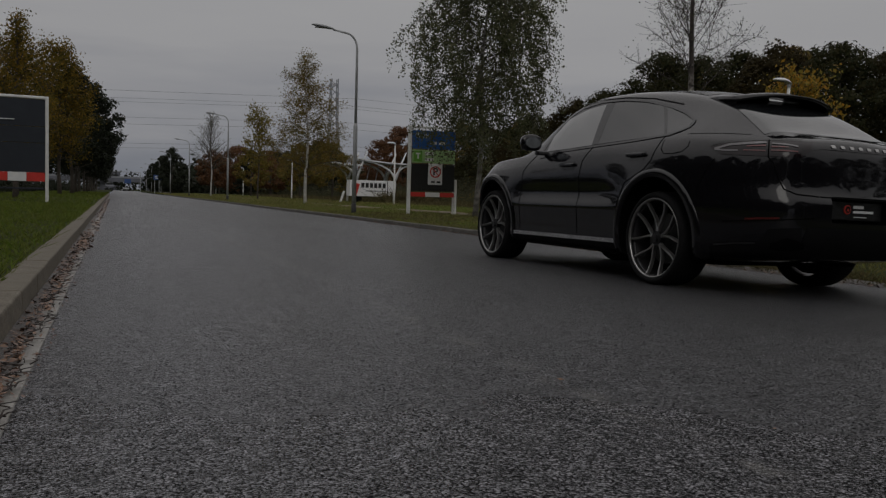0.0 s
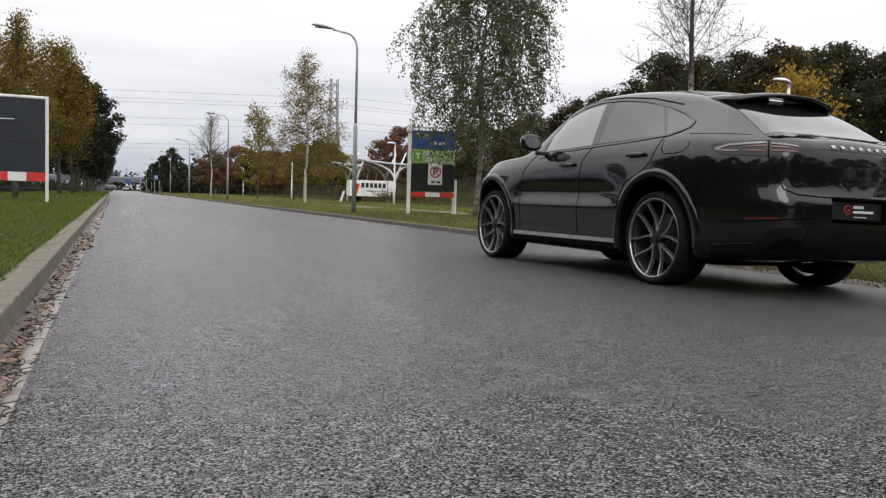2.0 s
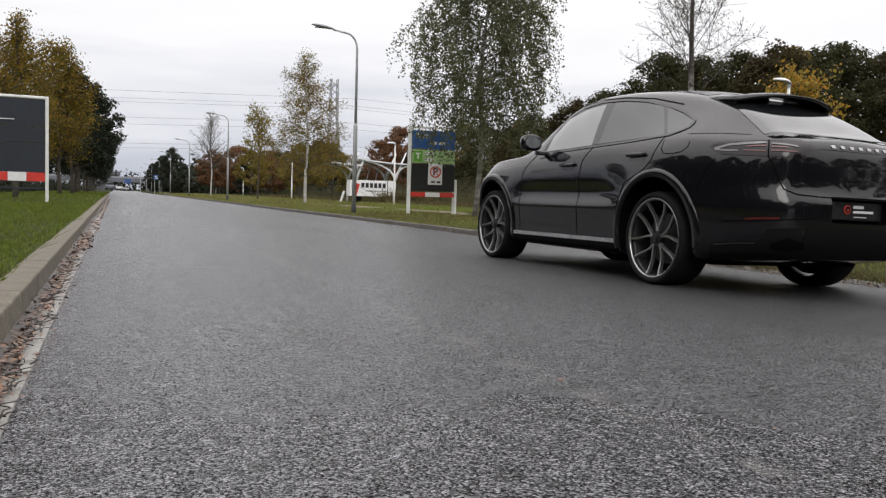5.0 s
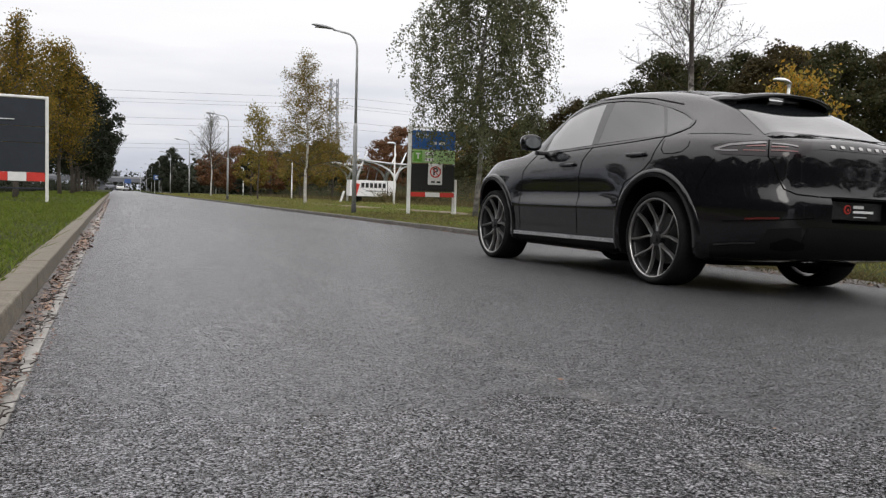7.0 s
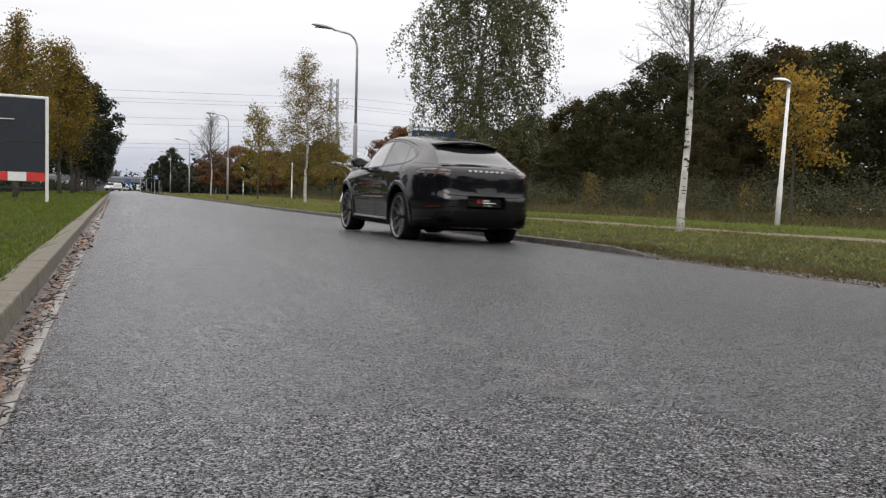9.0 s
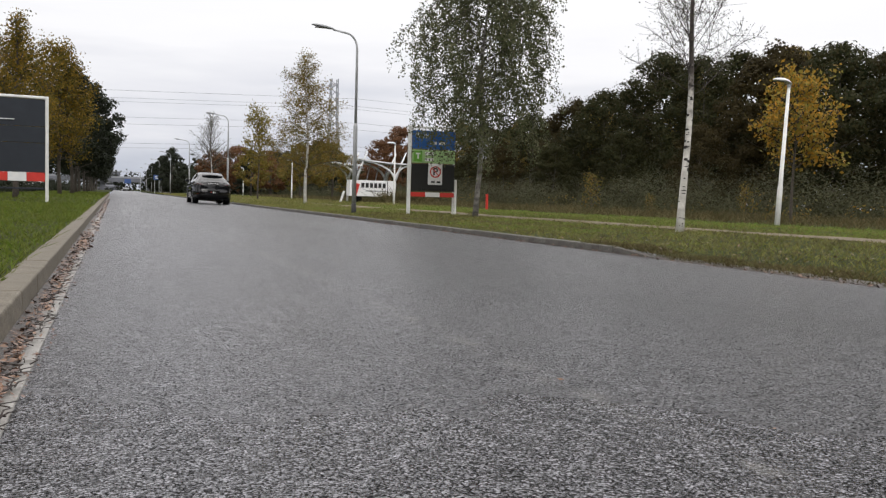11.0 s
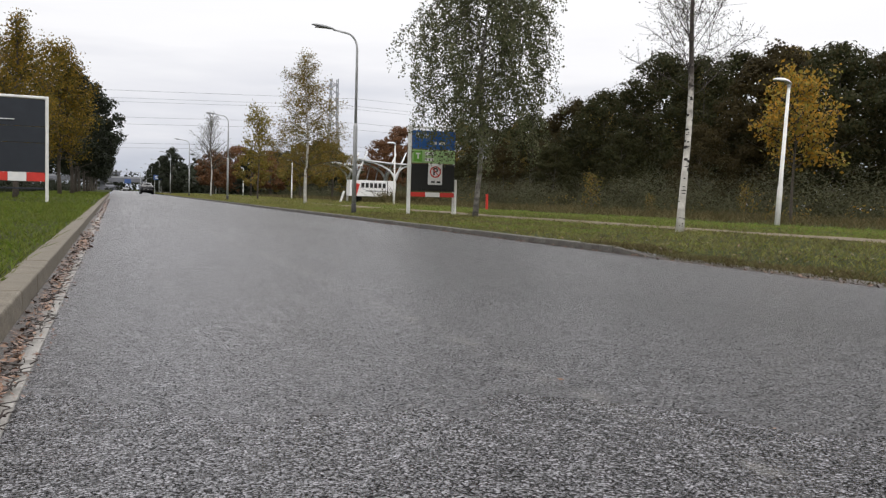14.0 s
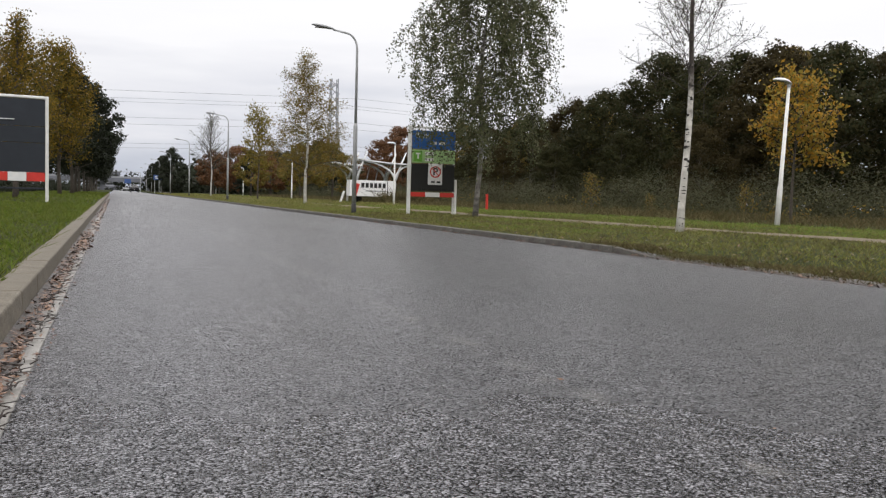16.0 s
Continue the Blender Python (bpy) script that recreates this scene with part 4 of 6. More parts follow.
class Skin:
    """The bare body surface, on which panes, lamps and seams are laid."""

    def __init__(self, me):
        self.tree = BVHTree.FromPolygons([v.co.copy() for v in me.vertices], [tuple(p.vertices) for p in me.polygons])

    def on(self, view, a, b, off):
        """view side: a=f, b=z on the left flank; right: the other flank; rear: a=l, b=z; corner: a round the tail, b=z; top: a=f, b=l."""
        if view == "side":
            o, d = Vector((-3, a, b)), Vector((1, 0, 0))
        elif view == "right":
            o, d = Vector((3, a, b)), Vector((-1, 0, 0))
        elif view == "rear":
            o, d = Vector((-a, -4, b)), Vector((0, 1, 0))
        elif view in ("corner", "corner_right"):
            # a runs round the rear corner, inwards and back at 45 degrees
            k, g = math.sqrt(0.5), (1 if view == "corner" else -1)
            o, d = Vector((g * (k * a - 4 * k), -k * a - 4 * k, b)), Vector((g * k, k, 0))
        elif view == "front":
            o, d = Vector((-a, 7, b)), Vector((0, -1, 0))
        else:
            o, d = Vector((-b, a, 4)), Vector((0, 0, -1))
        p, nrm, _, _ = self.tree.ray_cast(o, d)
        if p is None:
            return None
        if nrm.dot(d) > 0:
            nrm = -nrm
        return p + nrm * off

    def patch(self, view, low, high, nu=16, nv=8, off=0.004):
        """A pane between two rails, each a list of (a, b), following the skin."""
        def at(rail, u):
            x = u * (len(rail) - 1)
            i = min(int(x), len(rail) - 2)
            w = x - i
            return rail[i][0] * (1 - w) + rail[i + 1][0] * w, rail[i][1] * (1 - w) + rail[i + 1][1] * w
        bm = bmesh.new()
        grid = []
        last = None
        for i in range(nu + 1):
            lo, hi = at(low, i / nu), at(high, i / nu)
            row = []
            for j in range(nv + 1):
                w = j / nv
                p = self.on(view, lo[0] + (hi[0] - lo[0]) * w, lo[1] + (hi[1] - lo[1]) * w, off) or last
                last = p
                row.append(bm.verts.new(p))
            grid.append(row)
        for i in range(nu):
            for j in range(nv):
                bm.faces.new((grid[i][j], grid[i + 1][j], grid[i + 1][j + 1], grid[i][j + 1]))
        return bm

    def ribbon(self, view, line, width, off=0.004, n=10):
        """A narrow strip along a line on the skin."""
        pts = []
        for (a0, b0), (a1, b1) in zip(line, line[1:]):
            pts += [(a0 + (a1 - a0) * k / n, b0 + (b1 - b0) * k / n) for k in range(n)]
        pts.append(line[-1])
        bm = bmesh.new()
        prev = None
        for i, (a, b) in enumerate(pts):
            c, e = pts[max(i - 1, 0)], pts[min(i + 1, len(pts) - 1)]
            da, db = e[0] - c[0], e[1] - c[1]
            ln = math.hypot(da, db) or 1
            oa, ob = -db / ln * width / 2, da / ln * width / 2
            p, q = self.on(view, a + oa, b + ob, off), self.on(view, a - oa, b - ob, off)
            if p is None or q is None:
                prev = None
                continue
            cur = (bm.verts.new(p), bm.verts.new(q))
            if prev:
                bm.faces.new((prev[0], prev[1], cur[1], cur[0]))
            prev = cur
        return bm


def wheel_part(car, f, left):
    """A wheel: hub at its own origin, turning about local x."""
    w = hang("wheel", None, car)
    sgn = -1 if left else 1
    # the tyre: a lathe of its cross-section
    prof = [(0.320, 0.135), (0.330, 0.150), (0.352, 0.152), (0.368, 0.138), (0.378, 0.110), (0.379, 0.0), (0.378, -0.110), (0.368, -0.138), (0.350, -0.150), (0.320, -0.135)]
    bm = bmesh.new()
    n = 56
    rows = [[bm.verts.new((x * sgn, r * math.cos(2 * math.pi * k / n), r * math.sin(2 * math.pi * k / n))) for k in range(n)] for r, x in prof]
    for a, b in zip(rows, rows[1:] + rows[:1]):
        for k in range(n):
            bm.faces.new((a[k], a[(k + 1) % n], b[(k + 1) % n], b[k]))
    part("tyre", bm, M["rubber"], w, "low-profile black tyre", True)
    # the rim: barrel and outer lip
    prof = [(0.324, 0.142), (0.320, 0.147), (0.310, 0.141), (0.305, 0.122), (0.315, 0.12)]
    bm = bmesh.new()
    rows = [[bm.verts.new((x * sgn, r * math.cos(2 * math.pi * k / n), r * math.sin(2 * math.pi * k / n))) for k in range(n)] for r, x in prof]
    for a, b in zip(rows, rows[1:] + rows[:1]):
        for k in range(n):
            bm.faces.new((a[k], a[(k + 1) % n], b[(k + 1) % n], b[k]))
    rim = part("rim", bm, M["rim"], w, "satin grey alloy rim with twin spokes", True)
    # the shade inside the rim is put into the barrel's darker alloy colour
    prof = [(0.309, 0.124), (0.298, 0.09), (0.290, 0.0), (0.297, -0.13), (0.307, -0.13), (0.312, 0.10)]
    bm = bmesh.new()
    rows = [[bm.verts.new((x * sgn, r * math.cos(2 * math.pi * k / n), r * math.sin(2 * math.pi * k / n))) for k in range(n)] for r, x in prof]
    for a, b in zip(rows, rows[1:] + rows[:1]):
        for k in range(n):
            bm.faces.new((a[k], a[(k + 1) % n], b[(k + 1) % n], b[k]))
    part("barrel", bm, M["rim_dark"], rim, "dark inner barrel", True)
    # five split spokes, each of two curved arms
    for s in range(5):
        base = 2 * math.pi * s / 5 + 0.3
        for side in (-1, 1):
            vs, fs = [], []
            m = 8
            for i in range(m + 1):
                u = i / m
                r = 0.055 + (0.308 - 0.055) * u
                spread = side * (0.10 + 0.27 * math.sin(min(1.0, u * 1.15) * math.pi / 2) ** 1.4)
                if u < 0.15:
                    spread *= 0.8
                th = base + spread
                hw = 0.0125 * (1 - 0.4 * u) + 0.003 * u
                xo = 0.105 - 0.02 * math.sin(math.pi * u) + 0.030 * u
                for dt, dx in ((-hw, -0.028), (-hw * 0.7, 0.0), (hw * 0.7, 0.0), (hw, -0.028)):
                    ct, st = math.cos(th), math.sin(th)
                    vs.append(((xo + dx) * sgn, r * ct - dt * st, r * st + dt * ct))
            for i in range(m):
                for k in range(3):
                    fs.append((i * 4 + k, i * 4 + k + 1, i * 4 + k + 5, i * 4 + k + 4))
            bm = bmesh.new()
            bv = [bm.verts.new(v) for v in vs]
            for q in fs:
                bm.faces.new([bv[k] for k in q])
            part("spoke", bm, M["rim"], rim)
    part("hub", joined(cylinder(0.058, 0.05, pose(0.085 * sgn, 0, 0, 0, 90, 0), 24), cylinder(0.030, 0.03, pose(0.118 * sgn, 0, 0, 0, 90, 0), 20)), M["rim_dark"], rim)
    part("brake_disc", cylinder(0.205, 0.03, pose(0.0, 0, 0, 0, 90, 0), 32), M["disc"], w)
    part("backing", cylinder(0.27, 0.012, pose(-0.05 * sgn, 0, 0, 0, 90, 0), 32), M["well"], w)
    w.matrix_basis = pose((-0.808 if left else 0.808), f, WHEEL_R)
    return w


def build_car():
    car = thing("car", pose(5, 5.8, 0), "dark grey coupe SUV with gloss black trim and alloy wheels", "car")
    raw = finished(body_mesh(), [M["paint"]], 2)
    skin = Skin(raw)
    cuts = []
    for f in AXLES:
        for s in (-1, 1):
            cuts.append(cylinder(ARCH_R, 0.36, pose(0.86 * s, f, WHEEL_R + 0.015, 0, 90, 0), 48))
    # recess of the number plate and the diffuser opening
    cuts.append(box((0.62, 0.16, 0.19), (0, -1.15, 0.655), 0.02))
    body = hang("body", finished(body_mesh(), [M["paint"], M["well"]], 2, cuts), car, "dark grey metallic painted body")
    body.data.polygons.foreach_set("use_smooth", [True] * len(body.data.polygons))
    body.data.set_sharp_from_angle(angle=radians(50))

    # arch lips in black plastic
    for f in AXLES:
        for s in (-1, 1):
            bm = bmesh.new()
            prev = None
            view = "side" if s < 0 else "right"
            for i in range(41):
                a = radians(-14 + 208 * i / 40)
                row = []
                for r, off in ((ARCH_R - 0.006, -0.01), (ARCH_R - 0.004, 0.014), (ARCH_R + 0.050, 0.017), (ARCH_R + 0.064, 0.001)):
                    z = WHEEL_R + 0.015 + r * math.sin(a)
                    p = skin.on(view, f + r * math.cos(a), max(0.215, z), off)
                    row.append(p)
                if any(p is None for p in row):
                    prev = None
                    continue
                cur = [bm.verts.new(p) for p in row]
                if prev:
                    for k in range(3):
                        bm.faces.new((prev[k], prev[k + 1], cur[k + 1], cur[k]))
                prev = cur
            part("arch_trim", bm, M["paint"], car, "painted wheel-arch lip", True)

    for view, sg in (("side", 1), ("right", -1)):
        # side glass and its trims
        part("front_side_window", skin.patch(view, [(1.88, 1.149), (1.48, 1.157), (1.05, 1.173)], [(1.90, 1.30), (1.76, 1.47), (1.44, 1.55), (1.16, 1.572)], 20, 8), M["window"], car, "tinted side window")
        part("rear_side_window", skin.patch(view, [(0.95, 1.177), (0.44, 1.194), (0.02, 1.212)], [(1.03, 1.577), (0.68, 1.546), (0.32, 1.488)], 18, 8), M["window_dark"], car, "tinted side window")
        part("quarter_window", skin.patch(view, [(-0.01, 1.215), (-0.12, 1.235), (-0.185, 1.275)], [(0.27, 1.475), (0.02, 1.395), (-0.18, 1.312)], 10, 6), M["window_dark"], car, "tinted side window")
        part("window_pillar", skin.patch(view, [(1.05, 1.173), (0.95, 1.177)], [(1.16, 1.572), (1.03, 1.577)], 2, 8, 0.005), M["trim_black"], car)
        part("window_pillar", skin.patch(view, [(0.02, 1.212), (-0.01, 1.214)], [(0.32, 1.488), (0.27, 1.478)], 2, 8, 0.005), M["trim_black"], car)
        part("window_trim", skin.ribbon(view, [(1.97, 1.15), (1.96, 1.22), (1.90, 1.36), (1.78, 1.50), (1.59, 1.572), (1.25, 1.605), (0.89, 1.592), (0.56, 1.55), (0.19, 1.465), (0.0, 1.405), (-0.12, 1.357), (-0.18, 1.322), (-0.205, 1.292),
                                               (-0.198, 1.265), (-0.15, 1.238), (-0.05, 1.207), (0.44, 1.178), (0.95, 1.160), (1.48, 1.140), (1.97, 1.132)], 0.019, 0.007, 6), M["trim_black"], car)
        part("roof_gap", skin.ribbon(view, [(1.98, 1.40), (1.80, 1.525), (1.59, 1.597), (1.25, 1.628), (0.89, 1.615), (0.5, 1.57), (0.1, 1.485)], 0.008, 0.004, 6), M["seam"], car)
        # door and panel gaps
        part("door_gap", skin.ribbon(view, [(1.0, 1.165), (1.12, 1.03), (1.16, 0.88), (1.15, 0.36)], 0.009, 0.002), M["seam"], car)
        part("door_gap", skin.ribbon(view, [(-0.01, 1.20), (0.05, 1.0), (0.13, 0.93), (0.40, 0.82), (0.50, 0.65), (0.52, 0.36)], 0.009, 0.002), M["seam"], car)
        part("door_gap", skin.ribbon(view, [(2.05, 1.12), (2.22, 0.95), (2.26, 0.7), (2.24, 0.36)], 0.009, 0.002), M["seam"], car)
        # no gap: the dark line of the shoulder crease, its shade laid on in black
        part("shoulder_line", skin.ribbon(view, [(-0.25, 1.207), (-0.45, 1.203), (-0.6, 1.196), (-0.75, 1.186)], 0.006, 0.003), M["trim_black"], car)
        part("bumper_gap", skin.ribbon(view, [(-0.62, 1.0), (-0.55, 0.88), (-0.5, 0.76)], 0.007, 0.002), M["seam"], car)
        part("sill_trim", skin.ribbon(view, [(2.42, 0.318), (0.52, 0.325)], 0.035, 0.012), M["chrome"], car, "bright sill strip")
        part("sill", skin.patch(view, [(2.42, 0.215), (0.5, 0.215)], [(2.42, 0.30), (0.5, 0.305)], 12, 3, 0.006), M["plastic"], car)
        for f, z in ((1.36, 0.995), (0.26, 1.05)):
            p = skin.on(view, f, z, 0.018)
            h = part("door_handle", box((0.03, 0.24, 0.035), p, 0.013), M["paint"], car)
            part("handle_recess", skin.patch(view, [(f - 0.11, z - 0.045), (f + 0.11, z - 0.045)], [(f - 0.11, z + 0.03), (f + 0.11, z + 0.03)], 6, 4, 0.002), M["trim_black"], h)
        # mirror
        p = skin.on(view, 1.86, 1.13, 0.0)
        bm = bmesh.new()
        bmesh.ops.create_uvsphere(bm, u_segments=18, v_segments=12, radius=0.5)
        for v in bm.verts:
            v.co = Vector([math.copysign(0.5 * abs(2 * q) ** 0.72, q) for q in v.co])
            v.co.x *= 0.225
            v.co.y = v.co.y * (0.20 if v.co.y > 0 else 0.06)
            v.co.z *= 0.165
        bmesh.ops.translate(bm, vec=(p.x - 0.17 * sg, 1.89, 1.225), verts=bm.verts)
        mir = part("door_mirror", bm, M["paint"], car, "dark door mirror", True)
        bm = cylinder(0.5, 0.004, pose(0, 0, 0, 90, 0, 0), 24)
        for v in bm.verts:
            v.co.x *= 0.17
            v.co.z *= 0.11
        bmesh.ops.translate(bm, vec=(p.x - 0.17 * sg, 1.858, 1.225), verts=bm.verts)
        part("mirror_glass", bm, M["mirror_glass"], mir)
        part("mirror_foot", box((0.16, 0.07, 0.04), (p.x - 0.05 * sg, 1.86, 1.125), 0.012), M["trim_black"], mir)
        part("mirror_base", skin.patch(view, [(1.62, 1.10), (1.98, 1.075)], [(1.66, 1.125), (1.98, 1.135)], 6, 3, 0.008), M["trim_black"], mir)
        # rear lamps, carried round the corner
        turn = "corner" if sg > 0 else "corner_right"
        lamp = part("tail_lamp", skin.patch(turn, [(-0.243, 1.084), (-0.16, 1.030), (0.0, 1.020), (0.17, 1.014), (0.385, 1.014), (0.45, 1.064)],
                                            [(-0.243, 1.090), (-0.16, 1.112), (0.0, 1.126), (0.17, 1.131), (0.385, 1.130), (0.45, 1.130)], 40, 8, 0.006), M["lens"], car, "smoked tail lamp with red and clear strips", True)
        part("lamp_gap", skin.ribbon(turn, [(0.166, 1.136), (0.170, 1.006)], 0.010, 0.009), M["seam"], lamp)
        part("lamp_rim", skin.ribbon(turn, [(-0.235, 1.094), (-0.16, 1.118), (0.0, 1.132), (0.17, 1.137), (0.385, 1.136)], 0.010, 0.010, 6), M["trim_black"], lamp)
        for pts, wide in (([(-0.205, 1.070), (-0.10, 1.098), (0.15, 1.112)], 0.015), ([(-0.205, 1.068), (-0.13, 1.056), (-0.04, 1.056)], 0.012), ([(0.185, 1.106), (0.29, 1.098), (0.36, 1.086)], 0.011)):
            part("clear_strip", skin.ribbon(turn, pts, wide, 0.010), M["lens_clear"], lamp)
        for pts in ([(0.0, 1.058), (0.15, 1.053)], [(0.185, 1.056), (0.36, 1.052)], [(0.02, 1.086), (0.15, 1.088)], [(0.185, 1.082), (0.30, 1.079)]):
            part("red_strip", skin.ribbon(turn, pts, 0.010, 0.010), M["lens_red"], lamp)
        part("reflector", skin.ribbon(turn, [(0.04, 0.566), (0.16, 0.574), (0.27, 0.580)], 0.014, 0.008), M["lens_red"], car, "red rear reflector")
        # shade along the bumper's crease, drawn as a near-black ribbon
        part("bumper_crease", skin.ribbon(turn, [(-0.12, 0.540), (0.2, 0.562), (0.50, 0.588)], 0.008, 0.003), M["seam"], car)
        part("bumper_fin", skin.ribbon(turn, [(-0.17, 0.366), (0.0, 0.390), (0.12, 0.398)], 0.013, 0.012), M["rim_dark"], car)
        lower = part("lower_bumper", skin.patch(turn, [(-0.20, 0.27), (0.1, 0.29), (0.42, 0.30)], [(-0.20, 0.352), (0.0, 0.372), (0.14, 0.40), (0.20, 0.50), (0.42, 0.52)], 30, 8, 0.005), M["plastic"], car, "unpainted black lower bumper", True)
        # the shade inside the exhaust cutout is laid on as a near-black patch
        part("exhaust_opening", skin.patch(turn, [(0.22, 0.36), (0.33, 0.35), (0.44, 0.37)], [(0.22, 0.40), (0.33, 0.445), (0.44, 0.41)], 14, 4, 0.009), M["seam"], lower)
        part("tailgate_gap", skin.ribbon(turn, [(0.172, 1.006), (0.205, 0.963), (0.245, 0.86), (0.285, 0.785), (0.372, 0.752), (0.52, 0.742)], 0.008, 0.003), M["seam"], car)
        part("head_lamp", skin.patch("front", [(0.80 * sg, 0.78), (0.55 * sg, 0.76)], [(0.80 * sg, 0.90), (0.55 * sg, 0.86)], 8, 5, 0.005), M["lens_clear"], car)
        part("exhaust", joined(cylinder(0.05, 0.16, pose(-0.60 * sg, -0.96, 0.37, 90, 0, 0), 20), cylinder(0.05, 0.16, pose(-0.48 * sg, -0.98, 0.37, 90, 0, 0), 20)), M["trim_black"], car)
    # the fuel flap
    part("fuel_flap", joined(*(skin.ribbon("side", [(-0.03, 1.165), (-0.045, 1.09), (-0.09, 1.052), (-0.2, 1.046), (-0.30, 1.06), (-0.345, 1.10), (-0.335, 1.142)], 0.006, 0.002),)), M["seam"], car)
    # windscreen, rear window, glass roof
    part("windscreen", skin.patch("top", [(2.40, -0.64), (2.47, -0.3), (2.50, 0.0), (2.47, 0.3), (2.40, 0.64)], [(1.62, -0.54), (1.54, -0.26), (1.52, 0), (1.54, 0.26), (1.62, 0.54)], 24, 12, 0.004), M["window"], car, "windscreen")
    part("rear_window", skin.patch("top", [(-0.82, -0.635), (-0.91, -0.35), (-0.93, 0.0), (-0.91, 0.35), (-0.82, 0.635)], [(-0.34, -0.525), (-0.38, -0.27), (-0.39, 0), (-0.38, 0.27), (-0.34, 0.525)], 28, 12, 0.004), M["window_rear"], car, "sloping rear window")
    part("glass_roof", skin.patch("top", [(1.36, -0.5), (1.36, 0.5)], [(0.0, -0.48), (0.0, 0.48)], 12, 12, 0.003), M["trim_black"], car)
    # roof spoiler with its gap
    vs, fs = [], []
    n = 24
    for i in range(n + 1):
        l = -0.52 + 1.04 * i / n
        e = abs(l) / 0.52
        f0, f1 = -0.06 + 0.03 * e, -0.37 - 0.14 * (1 - e ** 2)
        z0, z1 = 1.605 - 0.07 * e ** 2.0, 1.553 - 0.055 * e ** 2.2
        # the middle of the blade stands clear of the roof
        back = 0.17 * min(1.0, max(0.0, (0.43 - abs(l)) / 0.03))
        z0 += (z1 - z0) * back / (f0 - f1)
        f0 -= back
        for f, z in ((f0, z0), ((f0 + f1) / 2, (z0 + z1) / 2 + 0.014), (f1, z1), (f1 + 0.01, z1 - 0.02), ((f0 + f1) / 2, (z0 + z1) / 2 - 0.025), (f0, z0 - 0.035)):
            vs.append((-l, f, z))
    for i in range(n):
        for k in range(6):
            fs.append((i * 6 + k, i * 6 + (k + 1) % 6, i * 6 + 6 + (k + 1) % 6, i * 6 + 6 + k))
    fs += [tuple(range(6)), tuple(range(n * 6 + 5, n * 6 - 1, -1))]
    bm = bmesh.new()
    bv = [bm.verts.new(v) for v in vs]
    for q in fs:
        bm.faces.new([bv[k] for k in q])
    sp = part("roof_spoiler", bm, M["trim_black"], car, "gloss black roof spoiler", True)
    for l in (-0.49, -0.16, 0.16, 0.49):
        part("spoiler_strut", box((0.03, 0.16, 0.07), (l, -0.26, 1.545 - 0.16 * abs(l) ** 1.5), 0.01), M["trim_black"], sp)
    # boot lip, light bar and badge bars
    part("boot_lip", skin.patch("top", [(-0.835, -0.625), (-0.92, -0.35), (-0.94, 0.0), (-0.92, 0.35), (-0.835, 0.625)],
                                [(-0.90, -0.61), (-0.985, -0.35), (-1.01, 0.0), (-0.985, 0.35), (-0.90, 0.61)], 32, 4, 0.014), M["trim_black"], car, "black boot lip")
    part("light_bar", skin.patch("rear", [(0.46, 1.066), (0.36, 1.082), (0.0, 1.080), (-0.36, 1.082), (-0.46, 1.066)], [(0.46, 1.130), (0.0, 1.130), (-0.46, 1.130)], 24, 4, 0.005), M["trim_black"], car)
    for i in range(7):
        l = 0.258 - 0.086 * i
        part("badge_bar", skin.patch("rear", [(l + 0.018, 1.094), (l - 0.018, 1.094)], [(l + 0.018, 1.114), (l - 0.018, 1.114)], 2, 2, 0.010), M["rim"], car, "bright badge bar")
    # number plate carrier with bars for its print
    pl = part("plate_carrier", box((0.53, 0.02, 0.14), (0, -1.10, 0.655), 0.008), M["plate"], car, "black dealer plate")
    part("print_bar", box((0.10, 0.006, 0.022), (0.02, -1.113, 0.685)), M["sign_white"], pl)
    part("print_bar", box((0.20, 0.006, 0.018), (0.07, -1.113, 0.65)), M["lamp_white"], pl)
    part("print_bar", box((0.13, 0.006, 0.006), (0.04, -1.113, 0.612)), M["sign_white"], pl)
    part("print_mark", cylinder(0.034, 0.006, pose(-0.09, -1.113, 0.665, 90, 0, 0), 20), M["sign_red"], pl)
    part("print_mark", cylinder(0.025, 0.006, pose(-0.088, -1.116, 0.665, 90, 0, 0), 20), M["plate"], pl)
    part("print_mark", cylinder(0.013, 0.006, pose(-0.09, -1.119, 0.66, 90, 0, 0), 3), M["sign_red"], pl)
    # lower rear: diffuser, tailgate gap
    part("diffuser", skin.patch("rear", [(0.56, 0.30), (-0.56, 0.30)], [(0.50, 0.522), (-0.50, 0.522)], 24, 8, 0.004), M["plastic"], car)
    part("tailgate_gap", skin.ribbon("rear", [(0.40, 0.742), (0.0, 0.735), (-0.40, 0.742)], 0.008, 0.003), M["seam"], car)
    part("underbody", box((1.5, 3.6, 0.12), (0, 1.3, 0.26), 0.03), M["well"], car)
    wheels = [wheel_part(car, f, left) for f in AXLES for left in (True, False)]
    return car, wheels


# ---------- plants ----------
RNG = np.random.default_rng(7)


